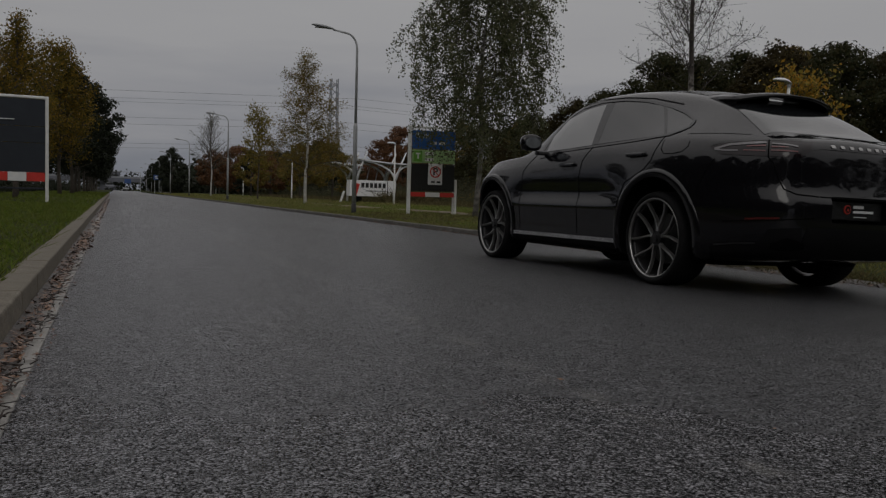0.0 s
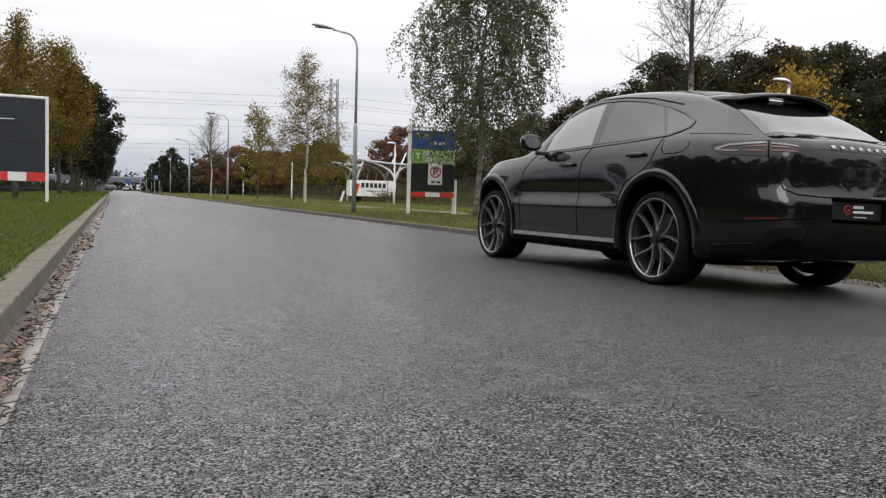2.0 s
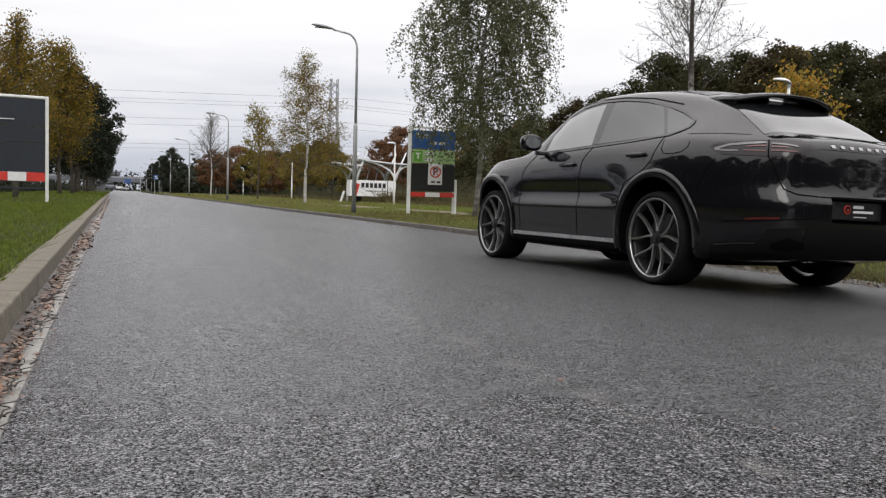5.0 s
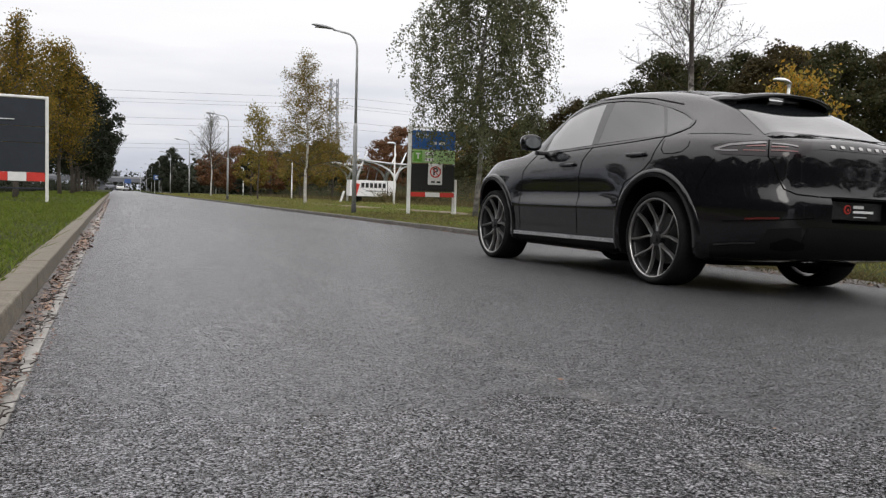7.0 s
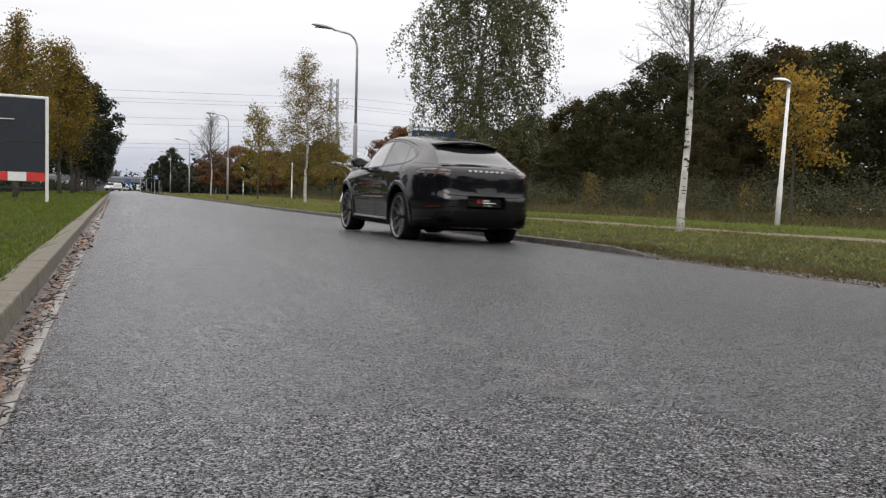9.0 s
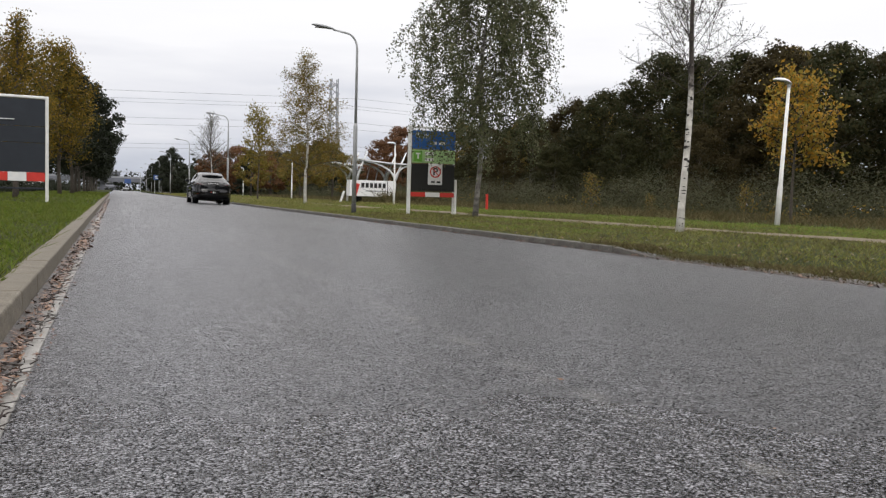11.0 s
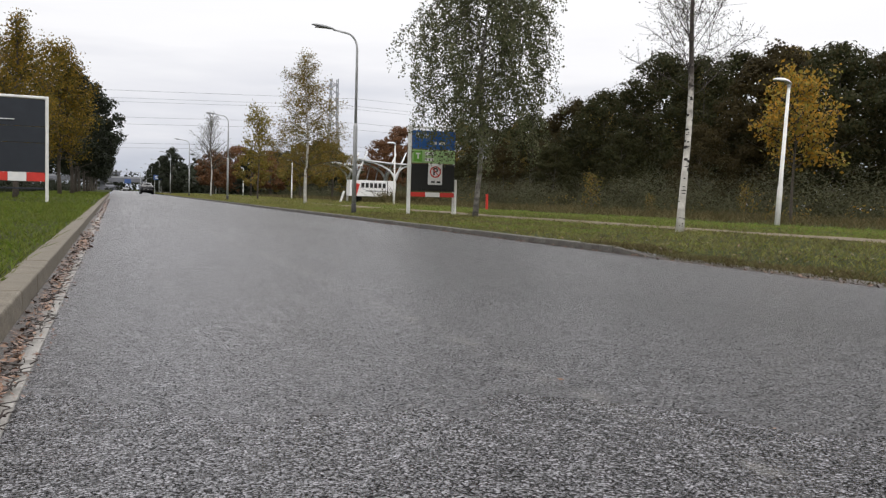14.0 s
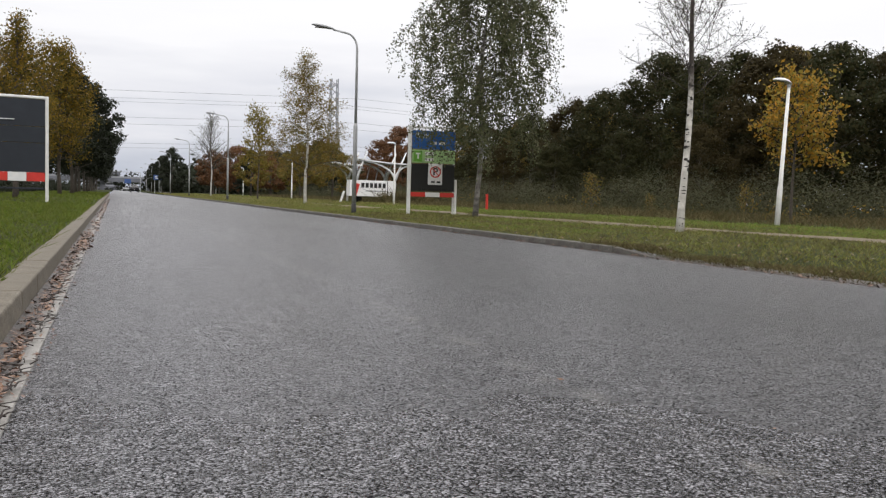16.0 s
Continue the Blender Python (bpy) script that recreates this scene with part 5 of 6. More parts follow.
def leaf_cards(centres, size, flat=0.0, rng=RNG, out=None):
    """A small pointed leaf at each centre, turned at random or facing roughly along out."""
    c = np.asarray(centres, dtype=float)
    n = len(c)
    d = rng.normal(size=(n, 3))
    d[:, 2] = d[:, 2] * (1 - flat) - 0.3
    d /= np.linalg.norm(d, axis=1)[:, None]
    if out is not None:
        face = np.asarray(out) + rng.normal(0, 0.45, (n, 3))
        face /= np.linalg.norm(face, axis=1)[:, None]
        d -= face * np.sum(d * face, axis=1)[:, None]
        d /= np.linalg.norm(d, axis=1)[:, None] + 1e-9
        e = np.cross(d, face)
    else:
        e = np.cross(d, rng.normal(size=(n, 3)))
    e /= np.linalg.norm(e, axis=1)[:, None] + 1e-9
    s = size * rng.uniform(0.6, 1.3, (n, 1))
    return np.stack([c - d * s * 0.5, c + e * s * 0.33 - d * s * 0.05, c + d * s * 0.5, c - e * s * 0.33 - d * s * 0.05], axis=1)


def grow(height, crown_low, radius, limbs, leaves, size, profile, rise, trunk_r, weep=0.0, twigs=5, lean=(0.0, 0.0), seed=1, gap=0.25, thin=1.0, clump=0.22):
    """Wood (vertices, faces) and leaf cards of a tree standing at the origin."""
    rng = np.random.default_rng(seed)
    wood = []
    ph = rng.uniform(0, 6)
    wob = 0.012 * height

    def axis(z):
        return np.array([lean[0] * z + wob * math.sin(z * 0.9 + ph) * min(1, z / 3), lean[1] * z + wob * math.cos(z * 0.7 + ph) * min(1, z / 3), z])

    n = 14
    zs = [-0.2] + [height * 0.97 * i / n for i in range(1, n + 1)]
    radii = [trunk_r * 1.25] + [max(0.008, trunk_r * (1 - 0.93 * (z / height)) ** 0.9) for z in zs[1:]]
    wood.append(tube_arrays([axis(z) for z in zs], radii, 9))
    heads = []
    for i in range(limbs):
        u = (i + rng.uniform(0, 0.8)) / limbs
        z = crown_low + (height - crown_low) * 0.93 * u
        az = 2.4 * i + rng.uniform(-0.4, 0.4)
        ln = radius * profile(u) * rng.uniform(0.75, 1.12)
        el = rise * rng.uniform(0.7, 1.25) * (0.75 + 0.5 * u)
        p = axis(z)
        pts = [p]
        segs = 6
        dirv = np.array([math.cos(az) * math.cos(el), math.sin(az) * math.cos(el), math.sin(el)])
        for k in range(segs):
            bend = np.array([0, 0, -weep * 0.16 * k]) + rng.normal(0, 0.10, 3)
            dirv = dirv + bend
            dirv /= np.linalg.norm(dirv)
            p = p + dirv * ln / segs
            pts.append(p)
        r0 = max(0.006, trunk_r * 0.38 * (1 - 0.75 * u)) * thin
        wood.append(tube_arrays(pts, [r0 * (1 - 0.8 * k / segs) + 0.003 for k in range(segs + 1)], 5))
        for k in range(2, segs + 1):
            for _ in range(max(1, twigs // 3)):
                tl = ln * rng.uniform(0.18, 0.42) * (1.1 - 0.08 * k)
                td = dirv * 0.5 + rng.normal(0, 0.6, 3) + np.array([0, 0, 0.15 - weep * 0.6])
                td /= np.linalg.norm(td)
                a = pts[k]
                mid = a + td * tl * 0.5
                end = mid + (td + np.array([0, 0, -weep * 0.9])) * tl * 0.5
                wood.append(tube_arrays([a, mid, end], [0.006 * thin + 0.003, 0.005 * thin + 0.002, 0.003], 3))
                heads += [(a, mid), (mid, end)]
                if weep > 0.5:
                    drop = rng.uniform(0.4, 1.5) * weep
                    last = end
                    for q in range(4):
                        nxt = last + np.array([rng.normal(0, 0.05), rng.normal(0, 0.05), -drop / 4])
                        heads.append((last, nxt))
                        last = nxt
    heads = np.array(heads)
    keep = heads[rng.uniform(size=len(heads)) > gap]
    if leaves == 0:
        return (wood[0], arrays_join(wood[1:])), None
    long = np.linalg.norm(keep[:, 1] - keep[:, 0], axis=1)
    pair = keep[rng.choice(len(keep), leaves, p=long / long.sum())]
    along = rng.uniform(size=(leaves, 1))
    pick = pair[:, 0] * (1 - along) + pair[:, 1] * along
    spread = rng.normal(0, clump, (leaves, 3))
    spread[:, 2] *= 1.2
    return (wood[0], arrays_join(wood[1:])), leaf_cards(pick + spread, size, 0.0, rng)


def tree_thing(m, grown, bark, leaf, label, group="", name="tree", twig="bark"):
    t = thing(name, m, label, "tree", group)
    (stem, limbs), cards = grown
    hang("trunk", mesh_of("trunk", *stem, M[bark], True), t)
    hang("branchwork", mesh_of("branchwork", *limbs, M[twig], True), t)
    if cards is not None:
        hang("crown", quads_mesh("crown", cards, M[leaf]), t)
    return t


def clumps(height, low, radius, count, per, size, seed, lumpy=1.0):
    """Leaf cards of a broad dense crown made of many clumps."""
    rng = np.random.default_rng(seed)
    out, ways = [], []
    for _ in range(count):
        a, u = rng.uniform(0, 2 * math.pi), rng.uniform(0, 1)
        prof = math.sin(math.pi * min(1.0, 0.16 + 0.84 * u)) ** 0.6
        r = radius * prof * math.sqrt(rng.uniform(0.25, 1.0)) * lumpy
        c = np.array([r * math.cos(a), r * math.sin(a), low + (height - low) * u * 0.95])
        s = rng.uniform(0.30, 0.62) * radius * 0.42
        p = rng.normal(size=(per, 3))
        p /= np.linalg.norm(p, axis=1)[:, None]
        out.append(c + p * s * rng.uniform(0.55, 1.05, (per, 1)) * np.array([1, 1, 0.75]))
        ways.append(p + np.array([0.5 * math.cos(a), 0.5 * math.sin(a), 0.3]))
    return leaf_cards(np.concatenate(out), size, 0.3, rng, np.concatenate(ways))


def broadleaf(m, height, low, radius, count, per, size, seed, leaf, label, group="", bark="bark", trunk_r=0.14):
    wood, _ = grow(height * 0.9, low * 0.8, radius * 0.8, 14, 0, size, lambda u: math.sin(math.pi * min(1, 0.2 + 0.75 * u)), 0.6, trunk_r, seed=seed)
    return tree_thing(m, (wood, clumps(height, low, radius, count, per, size, seed + 50)), bark, leaf, label, group)


def round_top(u):
    return math.sin(math.pi * (0.22 + 0.70 * u)) ** 0.8


def cone_top(u):
    return (1 - u) ** 0.75 * 0.95 + 0.08


def gz(x, y):
    return pose(x, y, ground_z(x, y) - 0.02)


def birches():
    # bare birch with black scars, the nearest on the verge
    g = grow(8.2, 2.75, 2.7, 62, 4200, 0.036, lambda u: 0.66 - 0.36 * u, 0.95, 0.080, twigs=20, lean=(0.022, 0.0), seed=3, gap=0.3, thin=0.18, clump=0.10)
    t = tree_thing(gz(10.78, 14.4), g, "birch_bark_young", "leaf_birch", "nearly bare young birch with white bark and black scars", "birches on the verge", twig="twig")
    rng = np.random.default_rng(5)
    for i in range(70):
        z = 0.05 + 4.4 * rng.uniform() ** 1.3
        a = rng.uniform(2.6, 6.2)
        r = 0.080 * (1 - 0.93 * z / 8.2) ** 0.9 + 0.005
        w = rng.uniform(0.25, 0.75)
        h = rng.uniform(0.008, 0.034)
        vs, fs = [], []
        nseg = 5
        for k in range(nseg + 1):
            b = a + w * (k / nseg - 0.5) * 2
            hh = h * math.sin(math.pi * (0.1 + 0.8 * k / nseg))
            for s in (-1, 1):
                vs.append((r * math.cos(b), r * math.sin(b), s * hh))
            if k:
                q = k * 2
                fs.append((q - 2, q, q + 1, q - 1))
        me = mesh_of("bark_scar", vs, fs, M["bark_scar"])
        ob = hang("bark_scar", me, t)
        ob.location = scar_axis(g, z)
    # leafy weeping birch
    g = grow(11.0, 3.0, 2.5, 84, 66000, 0.078, lambda u: min(0.80 + 0.9 * u, 1.0, 1.9 * (1 - u) + 0.12), 0.62, 0.085, weep=0.85, twigs=9, lean=(0.035, 0), seed=11, gap=0.42, thin=0.6, clump=0.07)
    tree_thing(gz(10.41, 24.1), g, "birch_bark_old", "leaf_birch", "leafy weeping birch with grey-green autumn leaves", "birches on the verge")
    g = grow(9.2, 1.5, 3.3, 58, 19000, 0.088, cone_top, 0.6, 0.10, weep=0.3, twigs=8, seed=21, gap=0.2, thin=0.7, clump=0.16)
    tree_thing(gz(10.6, 50), g, "birch_bark", "leaf_ochre", "tall slim birch with thinning ochre leaves", "birches on the verge")
    g = grow(7.2, 2.4, 1.6, 22, 2600, 0.17, round_top, 0.7, 0.07, twigs=5, seed=31, gap=0.35, clump=0.2)
    tree_thing(gz(10.6, 68), g, "bark", "leaf_olive", "thin young tree with yellow-green leaves", "birches on the verge")
    g = grow(10.0, 3.0, 3.4, 46, 900, 0.13, cone_top, 0.8, 0.09, twigs=12, seed=41, gap=0.3, thin=1.6)
    tree_thing(gz(10.6, 103), g, "birch_bark", "leaf_birch", "almost leafless birch with fine pale twigs", "birches on the verge")


def scar_axis(g, z):
    """The middle of the trunk at height z, from its rings."""
    vs = g[0][0][0]
    at = Vector((0, 0, z))
    rings = [sum((Vector(v) for v in vs[k * 9:k * 9 + 9]), Vector()) / 9 for k in range(15)]
    for a, b in zip(rings, rings[1:]):
        if a.z <= z <= b.z:
            w = (z - a.z) / (b.z - a.z)
            at = a.lerp(b, w)
    return at


def verge_trees():
    g = grow(4.7, 1.75, 1.55, 28, 3000, 0.13, round_top, 0.6, 0.055, twigs=6, seed=51, gap=0.45, clump=0.13)
    tree_thing(gz(20.3, 21.4), g, "bark", "leaf_yellow", "small maple with bright yellow autumn leaves", "trees by the footpath")
    # left verge: a row of avenue trees
    g = grow(8.0, 1.9, 2.3, 38, 7500, 0.11, cone_top, 0.85, 0.10, twigs=9, seed=61, gap=0.5, clump=0.17)
    tree_thing(gz(-3.9, 40), g, "bark", "leaf_avenue", "avenue tree with thinning yellow-green leaves", "avenue trees")
    g = grow(8.2, 2.4, 2.6, 42, 11000, 0.13, round_top, 0.8, 0.13, twigs=9, seed=62, gap=0.35, clump=0.24)
    tree_thing(gz(-5.0, 52), g, "bark", "leaf_avenue", "avenue tree with ochre and green leaves", "avenue trees")
    g = grow(10.8, 2.4, 2.9, 48, 15000, 0.17, round_top, 0.75, 0.15, twigs=9, seed=63, gap=0.3, clump=0.27)
    tree_thing(gz(-3.7, 68), g, "bark", "leaf_avenue", "tall avenue tree turning orange", "avenue trees")
    dark = broadleaf(gz(-3.4, 80), 10.6, 2.4, 4.0, 110, 85, 0.30, 71, "leaf_deep", "dark dense avenue tree", "avenue trees", trunk_r=0.17)
    dark2 = broadleaf(gz(-3.7, 95), 11.5, 2.6, 3.9, 110, 80, 0.32, 72, "leaf_deep", "dark dense avenue tree", "avenue trees", trunk_r=0.17)
    for i, (x, y) in enumerate(((-3.9, 110), (-3.8, 126), (-3.9, 143), (-4.0, 160), (-4.0, 180), (-4.1, 205), (-4.2, 235))):
        copy_thing((dark, dark2)[i % 2], gz(x, y) @ pose(0, 0, 0, 0, 0, 77 * i))
    # those from (-13, -24) on are out of view, added to darken the car's reflections
    for i, (x, y) in enumerate(((-11, 60), (-10, 84), (-12, 110), (-9, 135), (-16, 75), (-18, 50), (-13, -24), (-9, -30), (-7, -44), (11, -14), (11, -28), (12, -44), (5, -52), (-1, -54), (8, -50), (2, -58),
                             (-14, 22), (-13, 13), (-14, 5), (-13, -3), (-14, -11), (-12, -18), (-18, 30), (-19, 16), (-19, 0), (-19, -14))):
        copy_thing((dark2, dark)[i % 2], gz(x, y) @ pose(0, 0, 0, 0, 0, 50 + 63 * i))
    # the far end of the right verge
    d = broadleaf(gz(9.3, 152), 8.0, 0.7, 2.4, 110, 90, 0.27, 73, "leaf_deep", "dark evergreen tree beside the far verge", "far verge trees")
    for x, y, k in ((9.6, 190, 5), (10.5, 215, 70), (10.0, 250, 130)):
        copy_thing(d, gz(x, y) @ pose(0, 0, 0, 0, 0, k))
    o = broadleaf(gz(15.0, 142), 7.4, 1.6, 3.0, 60, 60, 0.34, 74, "leaf_rust", "round tree in rusty orange autumn leaf", "far verge trees")
    copy_thing(o, gz(18, 160) @ pose(0, 0, 0, 0, 0, 40))
    y1 = broadleaf(gz(19.5, 95), 6.4, 1.2, 2.6, 60, 60, 0.26, 75, "leaf_ochre", "bushy tree with yellow and brown leaves", "far verge trees")
    copy_thing(y1, gz(22.5, 92) @ pose(0, 0, 0, 0, 0, 90))
    copy_thing(y1, gz(17.5, 118) @ pose(0, 0, 0, 0, 0, 190))
    r = broadleaf(gz(33, 100), 9.2, 1.2, 4.2, 90, 75, 0.32, 76, "leaf_rust", "broad tree with dull red-brown leaves", "far verge trees")
    copy_thing(r, gz(38, 122) @ pose(0, 0, 0, 0, 0, 90))
    kinds = (o, y1, d, r)
    rng = np.random.default_rng(23)
    for i in range(44):
        y = 120 + 190 * (i / 44)
        x = rng.uniform(19, 34) + 0.06 * (y - 120)
        c = copy_thing(kinds[(2, 0, 2, 1, 3, 2)[i % 6]], gz(x, y) @ pose(0, 0, 0, 0, 0, 61 * i))
        k = rng.uniform(0.75, 1.15)
        c.scale = (k * 1.1, k * 1.1, k)


def woods():
    """The wood behind the verge: trees in rows, then a dark mass behind them, and unseen growth added for the car's
    reflections.
    """
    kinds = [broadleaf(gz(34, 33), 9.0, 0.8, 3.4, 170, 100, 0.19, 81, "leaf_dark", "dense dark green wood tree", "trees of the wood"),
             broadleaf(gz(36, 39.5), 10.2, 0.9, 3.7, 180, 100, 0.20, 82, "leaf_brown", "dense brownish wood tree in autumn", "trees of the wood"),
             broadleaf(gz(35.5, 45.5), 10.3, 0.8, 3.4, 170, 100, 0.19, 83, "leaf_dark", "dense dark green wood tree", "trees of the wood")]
    tan = broadleaf(gz(39.8, 42.5), 10.9, 2.0, 2.3, 90, 85, 0.22, 84, "leaf_ochre", "wood tree turning yellow-brown", "trees of the wood")
    # the last seven stand out of view, added to darken the car's rear
    spots = [(35.0, 26.5, 1.0), (34, 20, 1.0), (36.5, 51.5, 1.12), (35.5, 57.5, 1.04), (36.5, 63.5, 0.92), (36, 70.5, 0.84), (37, 78, 0.86), (38, 86, 0.9), (38, 95, 0.9),
             (41, 30, 0.98), (42, 36, 1.02), (43, 44, 1.08), (43, 51, 1.34), (42.5, 58, 1.2), (43, 66, 1.05), (44, 74, 0.92), (45, 84, 0.95), (47, 94, 1.0), (41, 22, 0.98), (50, 104, 1.0), (36, 102, 0.8),
             (30.5, 56, 0.55), (31, 66, 0.55), (30.5, 47, 0.52), (32, 76, 0.55), (30, 38.5, 0.5), (42, 14, 1.1), (36, 12, 1.0), (33, 3, 0.95), (27, -4, 0.95), (23, -12, 0.95), (18.5, -19, 0.95), (30, -13, 1.0), (25, -22, 1.0), (36, -4, 1.0)]
    for i, (x, y, s) in enumerate(spots):
        c = copy_thing(kinds[i % 3], gz(x, y) @ pose(0, 0, 0, 0, 0, 67 * i))
        c.scale = (s, s, s)
    for i, (x, y, s) in enumerate(((37.5, 61, 0.78), (36, 74, 0.75), (36, 88, 0.85), (33, 92, 0.7), (40.5, 53, 1.0))):
        c = copy_thing(tan, gz(x, y) @ pose(0, 0, 0, 0, 0, 50 * i))
        c.scale = (s, s, s)
    rng = np.random.default_rng(9)
    pts = []
    for _ in range(900):
        y = rng.uniform(-10, 260)
        x = 47 + rng.uniform(0, 6) + 0.04 * y
        z = rng.uniform(0.0, 1.0) ** 1.4 * (8.2 if y < 110 else 6.5)
        p = rng.normal(size=(60, 3)) * np.array([1.3, 1.6, 0.9])
        pts.append(np.array([x, y, z]) + p)
    # unseen mass behind the viewpoint, added so that the paint reflects dark
    for _ in range(700):
        p = rng.normal(size=(60, 3)) * np.array([1.6, 1.3, 0.9])
        pts.append(np.array([rng.choice((rng.uniform(-45, -4), rng.uniform(11, 45))), -34 - rng.uniform(0, 8), rng.uniform(0.0, 1.0) ** 1.3 * 8.0]) + p)
    # unseen belt on the left, added to close bright gaps in the reflections
    for _ in range(600):
        p = rng.normal(size=(60, 3)) * np.array([1.3, 1.6, 0.9])
        pts.append(np.array([-22 + rng.uniform(0, 5), rng.uniform(-36, 30), rng.uniform(0.0, 1.0) ** 1.2 * 8.5]) + p)
    tagged(new("woodland", quads_mesh("woodland", leaf_cards(np.concatenate(pts), 0.7, 0.2, rng), M["leaf_dark"])), "dark depth of the wood, with unseen masses added behind and left of the viewpoint", "woodland", kind="stuff")


def undergrowth():
    rng = np.random.default_rng(13)
    for name, mat_name, n, xr, yr, hr, size, per, label in (
            ("shrubs", "shrub", 760, (24, 33.5), (-5, 170), (0.6, 3.7), 0.09, 560, "tangled green and brown undergrowth before the wood"),
            ("brambles", "leaf_ochre", 34, (23.5, 31), (5, 130), (0.3, 2.0), 0.11, 110, "sparse yellowing saplings among the undergrowth"),
            # the hedge's unseen stretch back to y -35 is added for the car's reflections
            ("hedge", "leaf_deep", 520, (-15, -7.5), (-35, 330), (0.5, 2.6), 0.24, 110, "dark hedge behind the avenue trees")):
        pts, ways = [], []
        for _ in range(n):
            u = rng.uniform() ** 1.5
            y = yr[0] + (yr[1] - yr[0]) * u
            x = rng.uniform(*xr)
            h = rng.uniform(*hr) * (0.65 + 0.35 * (x - xr[0]) / (xr[1] - xr[0]))
            p = rng.normal(size=(per, 3))
            p *= rng.uniform(0.35, 1.0, (per, 1)) ** 0.6 / np.linalg.norm(p, axis=1)[:, None] * np.array([1.15, 1.3, 0.62 * h])
            p[:, 2] = np.abs(p[:, 2] + h * 0.38)
            pts.append(np.array([x, y, ground_z(x, y)]) + p)
            ways.append(p / (np.linalg.norm(p, axis=1)[:, None] + 0.01) + np.array([-0.2, -0.2, 0.3]))
        tagged(new(name, quads_mesh(name, leaf_cards(np.concatenate(pts), size, 0.0, rng, np.concatenate(ways)), M[mat_name])), label, "undergrowth", kind="stuff")
    for i, (x, y, s) in enumerate(((22.6, 37.5, 1.0), (22.4, 57, 0.9), (23.5, 27.2, 0.7), (23, 33, 0.5))):
        g = grow(1.9, 0.25, 0.7, 12, 420, 0.10, round_top, 0.8, 0.02, twigs=4, seed=90 + i, gap=0.2, clump=0.13)
        t = tree_thing(gz(x, y), g, "bark", "leaf_ochre", "small yellow sapling before the undergrowth", "saplings", "sapling")
        t.scale = (s, s, s)


def blades(n, xr, yr, h, width, rng, keep=None, power=1.0):
    """Grass blades as narrow bent quads, denser towards the near end."""
    y = yr[0] + (yr[1] - yr[0]) * rng.uniform(size=n) ** power
    x = rng.uniform(xr[0], xr[1], n)
    if keep is not None:
        ok = keep(x, y)
        x, y = x[ok], y[ok]
    z = np.array([ground_z(a, b) for a, b in zip(x, y)])
    n = len(x)
    tuft = np.array([0.55 + 0.9 * max(0, 0.5 + noise.noise((a * 1.7, b * 1.3, 2.0))) for a, b in zip(x, y)])
    a = rng.uniform(0, 2 * math.pi, n)
    hh = h * tuft * rng.uniform(0.5, 1.3, n)
    far = 1 + np.maximum(0, y - 14) / 22
    w = width * rng.uniform(0.6, 1.3, n) * far
    base = np.stack([x, y, z - 0.01], 1)
    sx = np.stack([np.cos(a), np.sin(a), np.zeros(n)], 1)
    tip = base + np.stack([rng.normal(0, 0.8, n) * hh, rng.normal(0, 0.8, n) * hh, hh], 1)
    mid = base + (tip - base) * 0.55
    return np.stack([base - sx * w[:, None], base + sx * w[:, None], mid + sx * w[:, None] * 0.8 + [0, 0, 0.004], tip], 1)


def grass():
    rng = np.random.default_rng(17)
    off_path = lambda x, y: np.abs(x - np.array([path_x(v) for v in y])) > 0.22 + 0.40 * (0.5 + 0.5 * np.sin(y * 0.55 + 1.0 + 0.6 * np.sin(y * 1.7)))
    left = blades(60000, (-5.5, LEFT - 0.17), (3.0, 30), 0.065, 0.0055, rng, None, 1.7)
    left2 = blades(16000, (-7.5, LEFT - 0.22), (28, 120), 0.10, 0.006, rng, None, 1.4)
    tagged(new("grass_left", quads_mesh("grass_left", np.concatenate([left, left2]), M["mown_grass"])), "short green grass of the mown verge", "grass", kind="stuff")
    right = blades(90000, (RIGHT + 0.15, 17.5), (3.5, 45), 0.055, 0.007, rng, off_path, 1.3)
    right2 = blades(26000, (RIGHT + 0.2, 19), (45, 160), 0.12, 0.008, rng, off_path, 1.4)
    tagged(new("grass_right", quads_mesh("grass_right", np.concatenate([right, right2]), M["rough_grass"])), "rough green and straw-coloured verge grass", "grass", kind="stuff")
    beyond = lambda x, y: x - np.array([path_x(v) for v in y]) > 0.7 + 0.5 * np.sin(y * 0.9)
    lush = np.concatenate([blades(30000, (11, 18.5), (6, 50), 0.075, 0.007, rng, beyond, 1.3), blades(16000, (RIGHT + 0.6, 11), (9, 40), 0.06, 0.006, rng, lambda x, y: np.sin(x * 1.9 + y * 0.7) + np.sin(y * 0.45) > 0.4, 1.2)])
    tagged(new("grass_path", quads_mesh("grass_path", lush, M["grass"])), "fresh green grass beyond the footpath", "grass", kind="stuff")
    dry = blades(36000, (17.6, 26), (5, 120), 0.30, 0.007, rng, None, 1.4)
    dry2 = blades(15000, (RIGHT + 0.12, 15), (3.5, 30), 0.08, 0.004, rng, off_path, 1.0)
    weeds = blades(1600, (18.6, 21.6), (58.5, 61.5), 0.75, 0.010, rng)
    edge = blades(9000, (RIGHT + 0.02, RIGHT + 0.5), (3.5, 11), 0.06, 0.004, rng, None, 1.0)
    tagged(new("dry_grass", quads_mesh("dry_grass", np.concatenate([dry, dry2, weeds, edge]), M["dry_grass"])), "brown dry grass before the undergrowth", "grass", kind="stuff")


